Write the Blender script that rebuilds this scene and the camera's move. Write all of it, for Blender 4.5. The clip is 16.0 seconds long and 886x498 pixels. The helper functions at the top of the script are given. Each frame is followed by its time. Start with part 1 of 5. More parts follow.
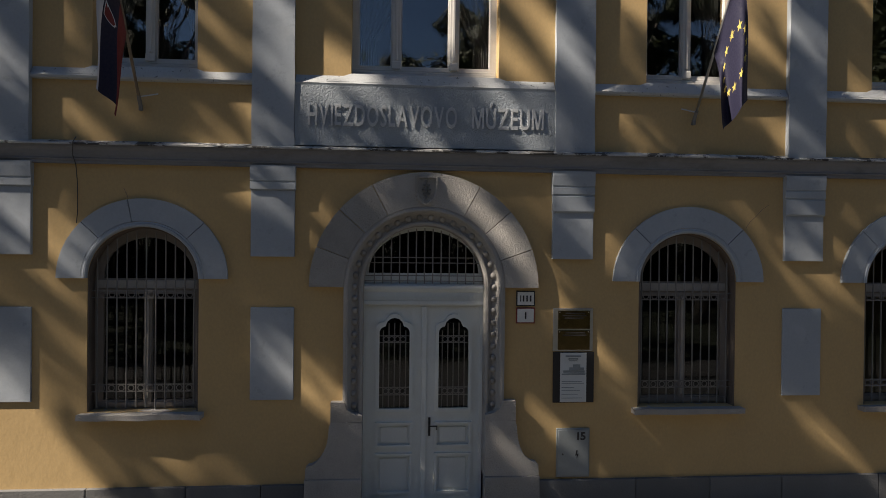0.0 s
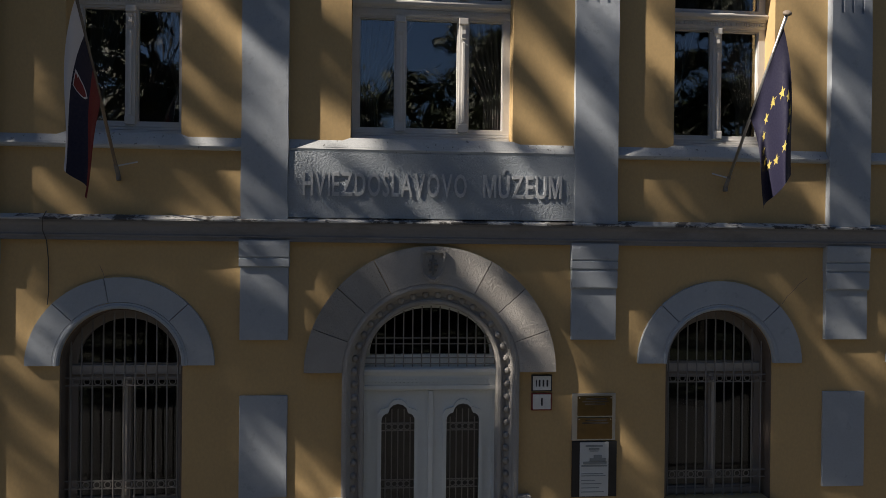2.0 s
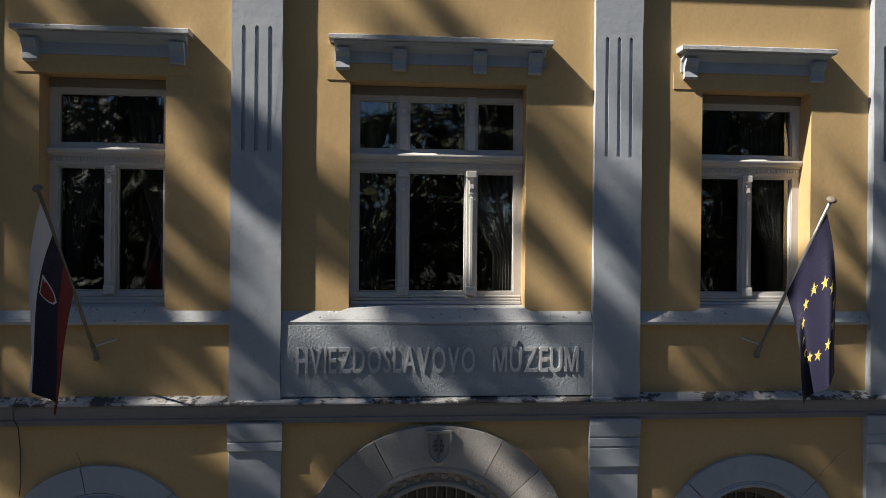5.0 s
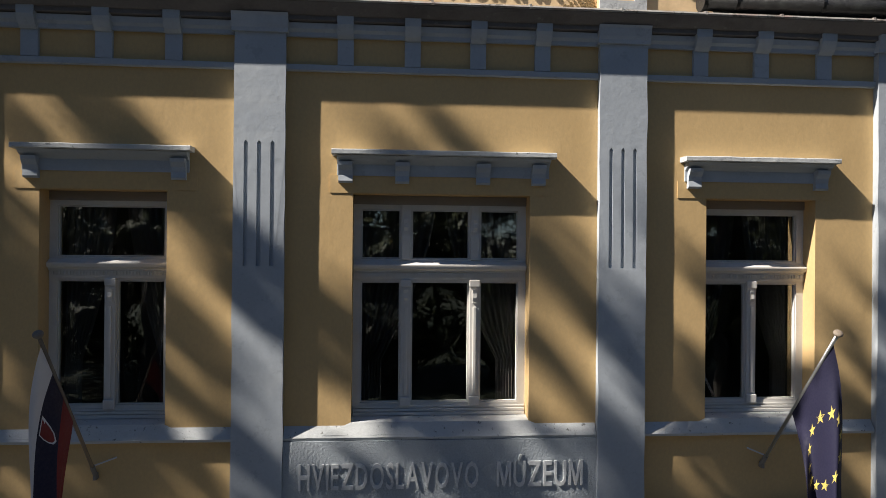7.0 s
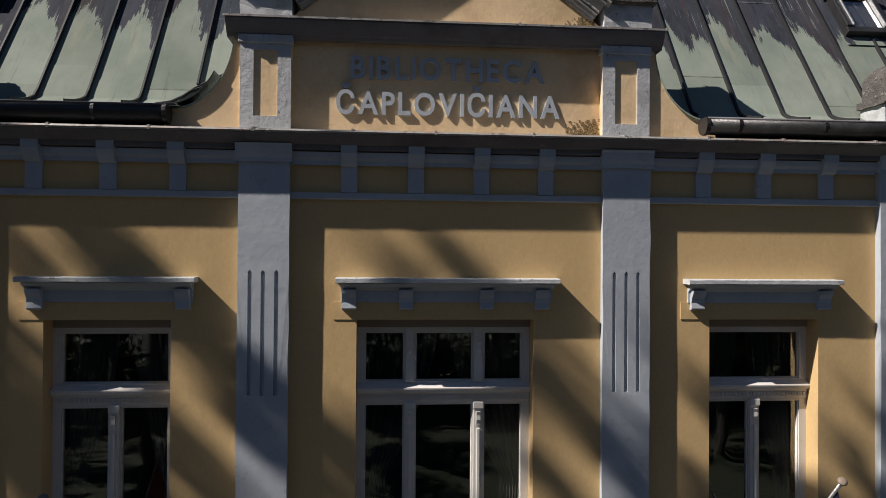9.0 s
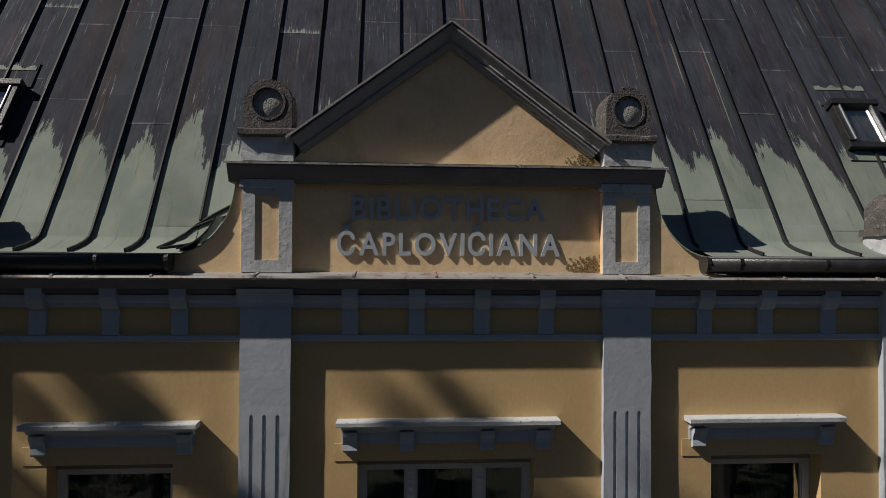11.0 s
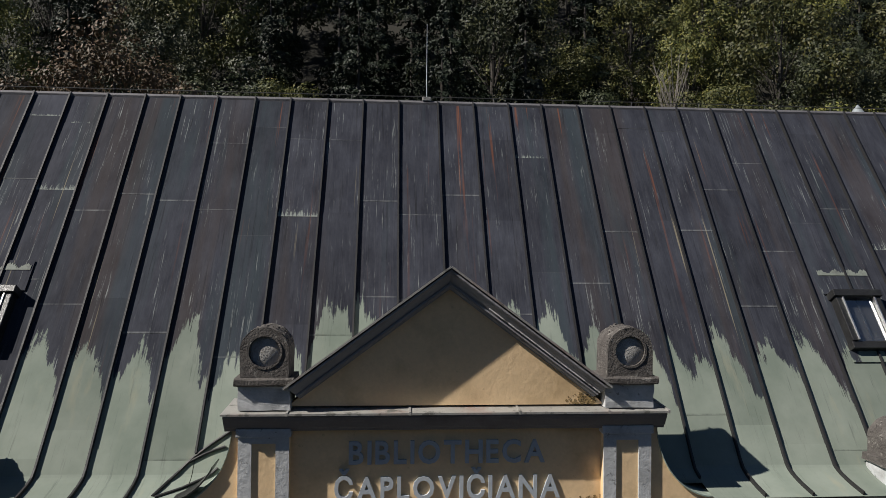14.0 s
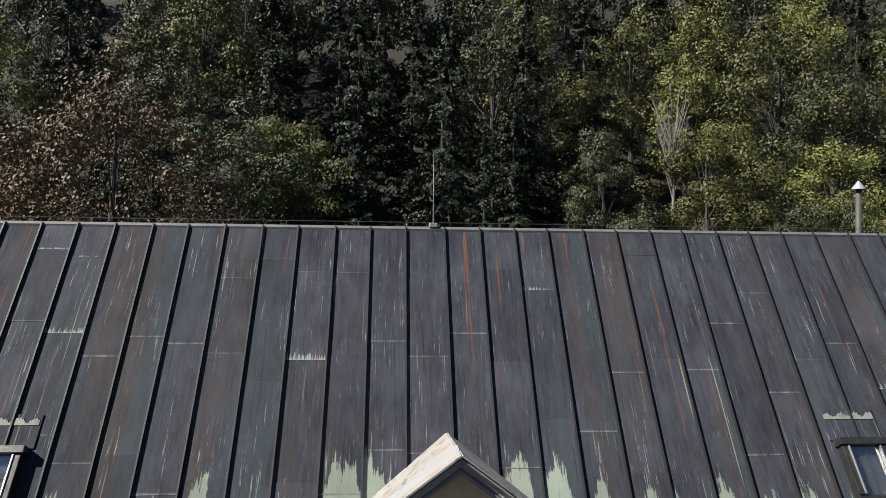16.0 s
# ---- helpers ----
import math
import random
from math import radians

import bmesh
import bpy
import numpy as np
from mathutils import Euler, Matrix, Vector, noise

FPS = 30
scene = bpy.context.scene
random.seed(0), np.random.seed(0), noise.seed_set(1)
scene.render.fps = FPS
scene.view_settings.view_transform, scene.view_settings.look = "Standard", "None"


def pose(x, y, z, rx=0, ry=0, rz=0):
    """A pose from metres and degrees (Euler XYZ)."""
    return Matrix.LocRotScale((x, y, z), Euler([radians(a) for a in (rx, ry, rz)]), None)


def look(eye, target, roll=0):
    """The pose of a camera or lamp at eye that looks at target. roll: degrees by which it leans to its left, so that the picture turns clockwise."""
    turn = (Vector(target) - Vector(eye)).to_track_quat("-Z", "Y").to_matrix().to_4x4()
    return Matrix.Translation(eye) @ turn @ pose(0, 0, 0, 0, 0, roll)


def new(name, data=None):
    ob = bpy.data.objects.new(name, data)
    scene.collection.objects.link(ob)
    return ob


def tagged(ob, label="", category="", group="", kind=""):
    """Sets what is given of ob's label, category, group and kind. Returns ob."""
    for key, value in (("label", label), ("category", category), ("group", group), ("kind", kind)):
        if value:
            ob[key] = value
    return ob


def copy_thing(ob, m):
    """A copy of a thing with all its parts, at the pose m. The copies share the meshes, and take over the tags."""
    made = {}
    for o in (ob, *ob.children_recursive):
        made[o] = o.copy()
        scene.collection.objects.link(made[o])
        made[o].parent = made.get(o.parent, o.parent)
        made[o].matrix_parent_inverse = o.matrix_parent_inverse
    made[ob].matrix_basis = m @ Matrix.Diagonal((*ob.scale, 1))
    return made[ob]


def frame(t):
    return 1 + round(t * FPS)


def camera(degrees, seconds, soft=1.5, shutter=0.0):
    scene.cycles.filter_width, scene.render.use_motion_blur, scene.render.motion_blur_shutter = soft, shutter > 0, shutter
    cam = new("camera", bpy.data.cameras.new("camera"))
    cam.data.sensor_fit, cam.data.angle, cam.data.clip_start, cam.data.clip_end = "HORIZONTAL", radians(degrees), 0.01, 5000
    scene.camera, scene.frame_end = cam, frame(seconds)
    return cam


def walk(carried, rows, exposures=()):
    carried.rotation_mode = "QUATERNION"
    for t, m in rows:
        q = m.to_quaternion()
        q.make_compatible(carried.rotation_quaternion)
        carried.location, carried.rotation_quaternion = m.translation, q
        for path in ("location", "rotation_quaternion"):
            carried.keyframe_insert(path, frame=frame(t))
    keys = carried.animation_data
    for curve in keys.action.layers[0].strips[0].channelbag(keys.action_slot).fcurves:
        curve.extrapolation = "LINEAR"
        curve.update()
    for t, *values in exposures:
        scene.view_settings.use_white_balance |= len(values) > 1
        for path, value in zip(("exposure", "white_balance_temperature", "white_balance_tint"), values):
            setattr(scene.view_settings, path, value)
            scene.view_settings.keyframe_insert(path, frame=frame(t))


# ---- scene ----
cam = camera(66.0, 16.0, 0.5)
PATH = [
    (0, (-0.532, -8.878, 3.381), (-0.361, -6.886, 3.367), 0.6),
    (0.5, (-0.526, -8.635, 3.61), (-0.357, -6.642, 3.596), 0.6),
    (1, (-0.514, -8.435, 3.81), (-0.35, -6.441, 3.803), 0.6),
    (1.5, (-0.534, -8.243, 4.048), (-0.368, -6.25, 4.041), 0.6),
    (2, (-0.562, -8.068, 4.306), (-0.393, -6.075, 4.299), 0.6),
    (2.5, (-0.564, -7.933, 4.551), (-0.399, -5.939, 4.553), 0.6),
    (3, (-0.546, -7.79, 4.866), (-0.383, -5.797, 4.866), 0.6),
    (3.5, (-0.534, -7.679, 5.216), (-0.377, -5.685, 5.211), 0.6),
    (4, (-0.526, -7.565, 5.595), (-0.373, -5.57, 5.581), 0.5),
    (6.5, (-0.58, -7.322, 7.12), (-0.421, -5.328, 7.122), 0.5),
    (7, (-0.61, -7.343, 7.42), (-0.447, -5.35, 7.426), 0.5),
    (7.5, (-0.67, -7.352, 7.74), (-0.497, -5.36, 7.748), 0.5),
    (8, (-0.668, -7.357, 8.088), (-0.496, -5.365, 8.092), 0.5),
    (8.5, (-0.668, -7.349, 8.382), (-0.5, -5.357, 8.399), 0.4),
    (9, (-0.667, -7.356, 8.725), (-0.502, -5.363, 8.745), 0.4),
    (11.5, (-0.583, -7.414, 10.599), (-0.442, -5.42, 10.634), 0.3),
    (12, (-0.564, -7.424, 11.029), (-0.424, -5.429, 11.059), 0.3),
    (12.5, (-0.569, -7.416, 11.493), (-0.425, -5.421, 11.511), 0.4),
    (13, (-0.585, -7.39, 11.952), (-0.439, -5.396, 11.969), 0.4),
    (13.5, (-0.592, -7.364, 12.407), (-0.447, -5.369, 12.427), 0.5),
    (14, (-0.622, -7.339, 12.869), (-0.475, -5.344, 12.892), 0.5),
    (14.5, (-0.657, -7.333, 13.317), (-0.511, -5.339, 13.345), 0.5),
    (15, (-0.728, -7.324, 13.803), (-0.577, -5.33, 13.833), 0.5),
    (15.5, (-0.764, -7.345, 14.307), (-0.61, -5.351, 14.339), 0.6),
    (16, (-0.783, -7.388, 14.815), (-0.63, -5.394, 14.854), 0.6),
]
walk(cam, [(t, look(eye, target, roll)) for t, eye, target, roll in PATH],
     exposures=((0, 1.0, 7150, 14), (2, 0.78, 6950, 14), (4, 0.80, 6800, 13), (6.5, 1.1, 6700, 12), (8, 0.78, 6700, 14), (9, 0.52, 6600, 16), (11.5, -0.1, 6600, 13), (12.5, -0.05, 6600, 12),
                (14, 0.38, 6500, 12), (15, 0.58, 6450, 12), (15.5, 0.72, 6500, 12), (16, 1.15, 6600, 10)))

# ---- light ----
SEED = 5
SUN = Vector((-3.6, -1.0, 3.55)).normalized()      # towards the sun
world = bpy.data.worlds.new("world")
scene.world = world
world.use_nodes = True
sky = world.node_tree.nodes.new("ShaderNodeTexSky")
sky.sky_type, sky.sun_disc = "NISHITA", False
sky.ozone_density, sky.dust_density, sky.altitude = 5.0, 0.2, 1500.0
sky.sun_elevation = math.asin(SUN.z)
sky.sun_rotation = math.atan2(SUN.x, SUN.y)
world.node_tree.links.new(sky.outputs[0], world.node_tree.nodes["Background"].inputs[0])
world.node_tree.nodes["Background"].inputs[1].default_value = 0.039
sun_data = bpy.data.lights.new("sun", "SUN")
sun_data.energy, sun_data.angle, sun_data.color = 5.0, radians(0.6), (1.0, 0.95, 0.87)
sun = new("sun", sun_data)
sun.matrix_world = look(tuple(SUN * 60), (0, 0, 0))


# ---- materials ----
def material(name, base, rough=0.8, metal=0.0, spread=0.25, grain=(3.0, 40.0), bump=0.3, bump_size=60.0, stain=None, stain_amount=0.0,
             stain_size=1.2, stretch=(1, 1, 1), piece=0.0, spots=None, spot_size=4.0, spot_amount=0.0, spot_at=0.62):
    m = bpy.data.materials.new(name)
    m.use_nodes = True
    n, l = m.node_tree.nodes, m.node_tree.links
    b = n["Principled BSDF"]
    geo = n.new("ShaderNodeNewGeometry")
    mp = n.new("ShaderNodeMapping")
    mp.inputs["Scale"].default_value = stretch
    l.new(geo.outputs["Position"], mp.inputs["Vector"])

    def noise_node(size, detail=6.0, rough_n=0.6):
        t = n.new("ShaderNodeTexNoise")
        t.inputs["Scale"].default_value, t.inputs["Detail"].default_value, t.inputs["Roughness"].default_value = size, detail, rough_n
        l.new(mp.outputs[0], t.inputs["Vector"])
        return t.outputs["Fac"]

    def mix(a, c, fac, kind="MIX"):
        x = n.new("ShaderNodeMix")
        x.data_type, x.blend_type = "RGBA", kind
        for value, socket in ((a, x.inputs[6]), (c, x.inputs[7]), (fac, x.inputs[0])):
            if hasattr(value, "is_output"):
                l.new(value, socket)
            else:
                socket.default_value = value if isinstance(value, float) else (*value, 1.0)
        return x.outputs[2]

    def ramp(value, lo, hi, out_lo=0.0, out_hi=1.0):
        r = n.new("ShaderNodeMapRange")
        for k, v in enumerate((lo, hi, out_lo, out_hi)):
            r.inputs[k + 1].default_value = v
        l.new(value, r.inputs[0])
        return r.outputs[0]

    dark = tuple(c * (1 - spread) for c in base)
    light = tuple(min(1.0, c * (1 + spread)) for c in base)
    big, fine = noise_node(grain[0]), noise_node(grain[1])
    colour = mix(dark, light, ramp(big, 0.3, 0.7))
    colour = mix(colour, mix(dark, light, ramp(fine, 0.35, 0.65)), 0.4)
    if stain:
        colour = mix(colour, stain, ramp(noise_node(stain_size, 8.0, 0.65), 0.52, 0.72, 0.0, stain_amount))
    if spots:
        colour = mix(colour, spots, ramp(noise_node(spot_size, 4.0, 0.7), spot_at, spot_at + 0.06, 0.0, spot_amount))
    if piece:
        info = n.new("ShaderNodeObjectInfo")
        h = n.new("ShaderNodeHueSaturation")
        l.new(ramp(info.outputs["Random"], 0, 1, 1 - piece, 1 + piece), h.inputs["Value"])
        l.new(colour, h.inputs["Color"])
        colour = h.outputs[0]
    l.new(colour, b.inputs["Base Color"])
    l.new(ramp(fine, 0.3, 0.7, max(0.0, rough - 0.12), min(1.0, rough + 0.1)), b.inputs["Roughness"])
    b.inputs["Metallic"].default_value = metal
    if bump:
        bn = n.new("ShaderNodeBump")
        bn.inputs["Strength"].default_value, bn.inputs["Distance"].default_value = bump, 0.02
        l.new(noise_node(bump_size, 6.0, 0.62), bn.inputs["Height"])
        l.new(bn.outputs[0], b.inputs["Normal"])
    return m


OCHRE = material("ochre_stucco", (0.55, 0.380, 0.178), 0.9, spread=0.12, grain=(0.9, 30), bump=0.15, bump_size=11, stain=(0.45, 0.30, 0.13),
                 stain_amount=0.5, stain_size=0.9, stretch=(1, 1, 0.7))
OCHRE_OLD = material("weathered_ochre_stucco", (0.74, 0.54, 0.315), 0.9, spread=0.10, grain=(1.5, 25), bump=0.26, bump_size=9, stain=(0.34, 0.23, 0.11),
                     stain_amount=0.6, stain_size=1.1, spots=(0.12, 0.07, 0.04), spot_size=9, spot_amount=0.25, spot_at=0.66)
GREY = material("grey_render", (0.37, 0.408, 0.445), 0.85, spread=0.09, grain=(0.8, 30), bump=0.20, bump_size=9, stain=(0.50, 0.53, 0.54),
                stain_amount=0.5, stain_size=1.6, spots=(0.24, 0.27, 0.30), spot_size=5, spot_amount=0.35, spot_at=0.60)
GREY_OLD = material("weathered_grey_render", (0.44, 0.455, 0.46), 0.85, spread=0.15, grain=(1.5, 30), bump=0.5, bump_size=11, stain=(0.16, 0.16, 0.15),
                    stain_amount=0.7, stain_size=2.0, spots=(0.10, 0.10, 0.09), spot_size=14, spot_amount=0.7)
COURSE = material("grimy_grey_moulding", (0.235, 0.235, 0.245), 0.85, spread=0.14, grain=(1.2, 30), bump=0.5, bump_size=12, stain=(0.10, 0.093, 0.09), stain_amount=0.7,
                  stain_size=1.4, stretch=(0.5, 1, 1))
LEDGE = material("weathered_ledge", (0.50, 0.50, 0.48), 0.85, spread=0.2, grain=(2.0, 35), bump=0.6, bump_size=20, stain=(0.13, 0.12, 0.11),
                 stain_amount=0.8, stain_size=2.6, spots=(0.035, 0.032, 0.03), spot_size=4, spot_amount=0.9, spot_at=0.51)
ROUGHCAST = material("pecked_grey_stone", (0.36, 0.40, 0.43), 0.9, spread=0.12, grain=(1.0, 40), bump=0.8, bump_size=38)
STONE = material("grey_granite", (0.37, 0.35, 0.32), 0.85, spread=0.16, grain=(2.5, 90), bump=0.6, bump_size=45, stain=(0.27, 0.26, 0.24),
                 stain_amount=0.6, stain_size=2.0, piece=0.16)
OLD_STONE = material("lichened_stone", (0.088, 0.080, 0.073), 0.95, spread=0.45, grain=(8.0, 60), bump=1.0, bump_size=45, stain=(0.05, 0.042, 0.038),
                     stain_amount=0.8, stain_size=5.0, spots=(0.26, 0.25, 0.225), spot_size=13, spot_amount=0.6, spot_at=0.58)
PLINTH = material("plinth_stone", (0.16, 0.16, 0.155), 0.9, spread=0.15, grain=(1.0, 50), bump=0.4, bump_size=40, piece=0.12)
WHITE = material("white_paint", (0.70, 0.73, 0.70), 0.5, spread=0.05, grain=(3.0, 50), bump=0.08, bump_size=50, stain=(0.50, 0.49, 0.46), stain_amount=0.4,
                 stain_size=3.0)
WINDOW_WHITE = material("warm_white_window_paint", (0.60, 0.585, 0.55), 0.5, spread=0.06, grain=(3.0, 50), bump=0.08, bump_size=50, stain=(0.46, 0.42, 0.37), stain_amount=0.5,
                        stain_size=3.0)
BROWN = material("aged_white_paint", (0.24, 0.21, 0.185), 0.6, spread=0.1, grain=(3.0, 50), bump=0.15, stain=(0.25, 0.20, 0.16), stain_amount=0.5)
AGED = material("aged_cream_paint", (0.40, 0.365, 0.325), 0.55, spread=0.1, grain=(3.0, 50), bump=0.12, stain=(0.28, 0.24, 0.20), stain_amount=0.5)
BAR = material("dull_grey_bar_paint", (0.21, 0.20, 0.19), 0.5, 0.2, spread=0.15, bump=0.1)
# dark brown holds the shade of the ochre window jambs in its colour
REVEAL_SHADE = material("dark_brown_jamb_plaster", (0.15, 0.115, 0.09), 0.9, spread=0.2, grain=(2.0, 30), bump=0.3, bump_size=14, stain=(0.09, 0.07, 0.055), stain_amount=0.7)
GRIME = material("sooty_grey_moulding", (0.145, 0.137, 0.137), 0.85, spread=0.2, grain=(1.5, 30), bump=0.4, bump_size=14, stain=(0.06, 0.055, 0.052), stain_amount=0.7, stain_size=1.6,
                 spots=(0.24, 0.23, 0.22), spot_size=9, spot_amount=0.5, spot_at=0.63)
IRON = material("dark_iron", (0.075, 0.073, 0.07), 0.55, 0.3, spread=0.2, bump=0.1)
BLACK = material("black_board", (0.02, 0.02, 0.022), 0.5, spread=0.1, bump=0.05)
BRASS = material("tarnished_brass", (0.17, 0.12, 0.06), 0.16, 1.0, spread=0.25, grain=(5, 60), bump=0.05, stain=(0.10, 0.08, 0.05), stain_amount=0.9, stain_size=6)
STEEL = material("brushed_steel", (0.55, 0.55, 0.54), 0.4, 0.9, spread=0.1, bump=0.05)
ENAMEL = material("white_enamel", (0.75, 0.75, 0.72), 0.25, spread=0.03, bump=0.02, stain=(0.5, 0.47, 0.42), stain_amount=0.3, stain_size=20)
INK = material("black_ink", (0.03, 0.03, 0.035), 0.5, spread=0.05, bump=0.0)
PAPER = material("white_paper", (0.62, 0.64, 0.63), 0.7, spread=0.04, bump=0.05)
METAL_GREY = material("painted_grey_sheet", (0.27, 0.30, 0.31), 0.5, 0.2, spread=0.08, bump=0.1)
GUTTER = material("dark_patinated_copper", (0.018, 0.018, 0.018), 0.40, 0.0, spread=0.3, grain=(2, 30), bump=0.2, stain=(0.05, 0.055, 0.05), stain_amount=0.5, stain_size=5)
FLASHING = material("weathered_sheet_flashing", (0.29, 0.285, 0.265), 0.65, 0.2, spread=0.2, grain=(2, 30), bump=0.2, stain=(0.25, 0.12, 0.09), stain_amount=0.7,
                    stain_size=1.8, spots=(0.10, 0.10, 0.09), spot_size=6, spot_amount=0.8, spot_at=0.56)
# near-black colour stands in for the unlit rooms behind the glass
ROOM_SHADE = material("dark_room", (0.022, 0.02, 0.019), 0.9, spread=0.2, bump=0.0)
CURTAIN = material("grey_net_curtain", (0.115, 0.105, 0.10), 0.9, spread=0.1, bump=0.1)
WOOD = material("weathered_wood", (0.20, 0.16, 0.12), 0.7, spread=0.3, grain=(4, 60), bump=0.3, stretch=(1, 1, 0.3))


def glass_material(name, level, ior):
    m = bpy.data.materials.new(name)
    m.use_nodes = True
    n, l = m.node_tree.nodes, m.node_tree.links
    b = n["Principled BSDF"]
    b.inputs["Base Color"].default_value = (0.85, 0.9, 0.9, 1)
    b.inputs["Roughness"].default_value = 0.01
    b.inputs["IOR"].default_value = ior
    b.inputs["Specular IOR Level"].default_value = level
    b.inputs["Transmission Weight"].default_value = 1.0
    t = n.new("ShaderNodeTexNoise")
    t.inputs["Scale"].default_value, t.inputs["Detail"].default_value = 2.2, 1.0
    geo = n.new("ShaderNodeNewGeometry")
    l.new(geo.outputs["Position"], t.inputs["Vector"])
    bn = n.new("ShaderNodeBump")
    bn.inputs["Strength"].default_value, bn.inputs["Distance"].default_value = 0.10, 0.02
    l.new(t.outputs["Fac"], bn.inputs["Height"])
    l.new(bn.outputs[0], b.inputs["Normal"])
    return m


GLASS = glass_material("window_glass", 0.6, 1.95)
LOW_GLASS = glass_material("plain_old_glass", 0.5, 1.40)
ROOF_GLASS = glass_material("skylight_glass", 1.0, 2.5)


def copper_roof():
    """Dark oxidised sheets with pale green patina that runs up from the eaves in ragged streaks, and rust runs."""
    m = bpy.data.materials.new("patinated_copper_sheet")
    m.use_nodes = True
    n, l = m.node_tree.nodes, m.node_tree.links
    b = n["Principled BSDF"]
    geo = n.new("ShaderNodeNewGeometry")
    info = n.new("ShaderNodeObjectInfo")
    sep = n.new("ShaderNodeSeparateXYZ")
    l.new(geo.outputs["Position"], sep.inputs[0])

    def tex(scale, detail=6.0, rough=0.6):
        mp = n.new("ShaderNodeMapping")
        mp.inputs["Scale"].default_value = scale
        l.new(geo.outputs["Position"], mp.inputs["Vector"])
        t = n.new("ShaderNodeTexNoise")
        t.inputs["Scale"].default_value, t.inputs["Detail"].default_value, t.inputs["Roughness"].default_value = 1.0, detail, rough
        l.new(mp.outputs[0], t.inputs["Vector"])
        return t.outputs["Fac"]

    def math_node(kind, a, c):
        x = n.new("ShaderNodeMath")
        x.operation = kind
        for value, socket in ((a, x.inputs[0]), (c, x.inputs[1])):
            if hasattr(value, "is_output"):
                l.new(value, socket)
            else:
                socket.default_value = value
        return x.outputs[0]

    def span(value, lo, hi, out_lo=0.0, out_hi=1.0):
        r = n.new("ShaderNodeMapRange")
        for k, v in enumerate((lo, hi, out_lo, out_hi)):
            r.inputs[k + 1].default_value = v
        l.new(value, r.inputs[0])
        return r.outputs[0]

    def mix(a, c, fac):
        x = n.new("ShaderNodeMix")
        x.data_type = "RGBA"
        for value, socket in ((a, x.inputs[6]), (c, x.inputs[7]), (fac, x.inputs[0])):
            if hasattr(value, "is_output"):
                l.new(value, socket)
            else:
                socket.default_value = value if isinstance(value, float) else (*value, 1.0)
        return x.outputs[2]

    streak = tex((14, 1.0, 1.0), 5.0, 0.7)
    fine = tex((60, 2.0, 2.0), 4.0, 0.6)
    hair = tex((38, 1.1, 1.1), 4.0, 0.75)
    blotch = tex((1.2, 1.0, 1.0), 5.0, 0.6)
    wash = tex((6.0, 1.6, 1.6), 6.0, 0.7)
    gen = n.new("ShaderNodeTexCoord")
    gsep = n.new("ShaderNodeSeparateXYZ")
    l.new(gen.outputs["Generated"], gsep.inputs[0])
    plain = mix((0.018, 0.020, 0.029), (0.046, 0.051, 0.069), span(blotch, 0.3, 0.7))
    plain = mix(plain, mix((0.013, 0.013, 0.016), (0.080, 0.084, 0.098), span(wash, 0.30, 0.75)), 0.42)
    plain = mix(plain, (0.090, 0.094, 0.102), span(fine, 0.5, 0.85, 0.0, 0.35))
    brown = mix(plain, (0.058, 0.045, 0.039), span(tex((1.7, 0.10, 0.10), 3.0, 0.6), 0.52, 0.66, 0.0, 0.42))
    brown = mix(brown, (0.036, 0.050, 0.058), span(tex((2.1, 0.14, 0.14), 3.0, 0.6), 0.54, 0.66, 0.0, 0.6))
    pale = mix(brown, (0.23, 0.25, 0.245), math_node("MULTIPLY", span(hair, 0.59, 0.66, 0.0, 0.85), span(tex((2.4, 1.1, 1.1), 4.0, 0.65), 0.46, 0.60)))
    pale = mix(pale, (0.016, 0.017, 0.020), span(tex((24, 0.7, 0.7), 4.0, 0.7), 0.58, 0.70, 0.0, 0.7))
    # pale deposit along the lower edge of some sheets, and a thin pale line at every lap
    ragged = tex((31, 2.0, 2.0), 8.0, 0.8)
    creep = math_node("SUBTRACT", gsep.outputs["Z"], span(ragged, 0.42, 0.72, -0.03, 0.15))
    some = span(info.outputs["Random"], 0.86, 0.88, 0.0, 0.7)
    pale = mix(pale, (0.25, 0.28, 0.25), math_node("MULTIPLY", span(creep, 0.02, 0.0), some))
    lap = math_node("MULTIPLY", span(gsep.outputs["Z"], 0.018, 0.006), span(wash, 0.4, 0.6, 0.1, 0.6))
    pale = mix(pale, (0.20, 0.21, 0.21), lap)
    rust_line = mix(pale, (0.17, 0.066, 0.036), math_node("MULTIPLY", span(tex((9, 0.22, 0.22), 3.0, 0.6), 0.63, 0.71, 0.0, 0.75), span(sep.outputs["Z"], 12.4, 14.4, 0.15, 1.0)))
    rust_line = mix(rust_line, (0.26, 0.23, 0.16), span(tex((26, 0.28, 0.28), 2.0, 0.5), 0.72, 0.76, 0.0, 0.6))
    green = mix((0.155, 0.186, 0.155), (0.232, 0.262, 0.224), span(blotch, 0.35, 0.7))
    green = mix(green, (0.27, 0.265, 0.195), span(tex((5, 1.2, 1.2), 4.0, 0.6), 0.6, 0.75, 0.0, 0.5))
    green = mix(green, (0.06, 0.068, 0.062), span(tex((20, 1.0, 1.0), 5.0, 0.75), 0.58, 0.70, 0.0, 0.45))
    green = mix(green, (0.05, 0.055, 0.05), math_node("MULTIPLY", lap, 0.9))
    # a tongue of patina climbs the middle of each sheet
    across = math_node("SUBTRACT", gsep.outputs["X"], span(tex((2.0, 0.1, 0.1), 2.0, 0.5), 0.3, 0.7, 0.2, 0.6))
    level = math_node("ADD", sep.outputs["Z"], math_node("MULTIPLY", math_node("MULTIPLY", across, across), 1.5))
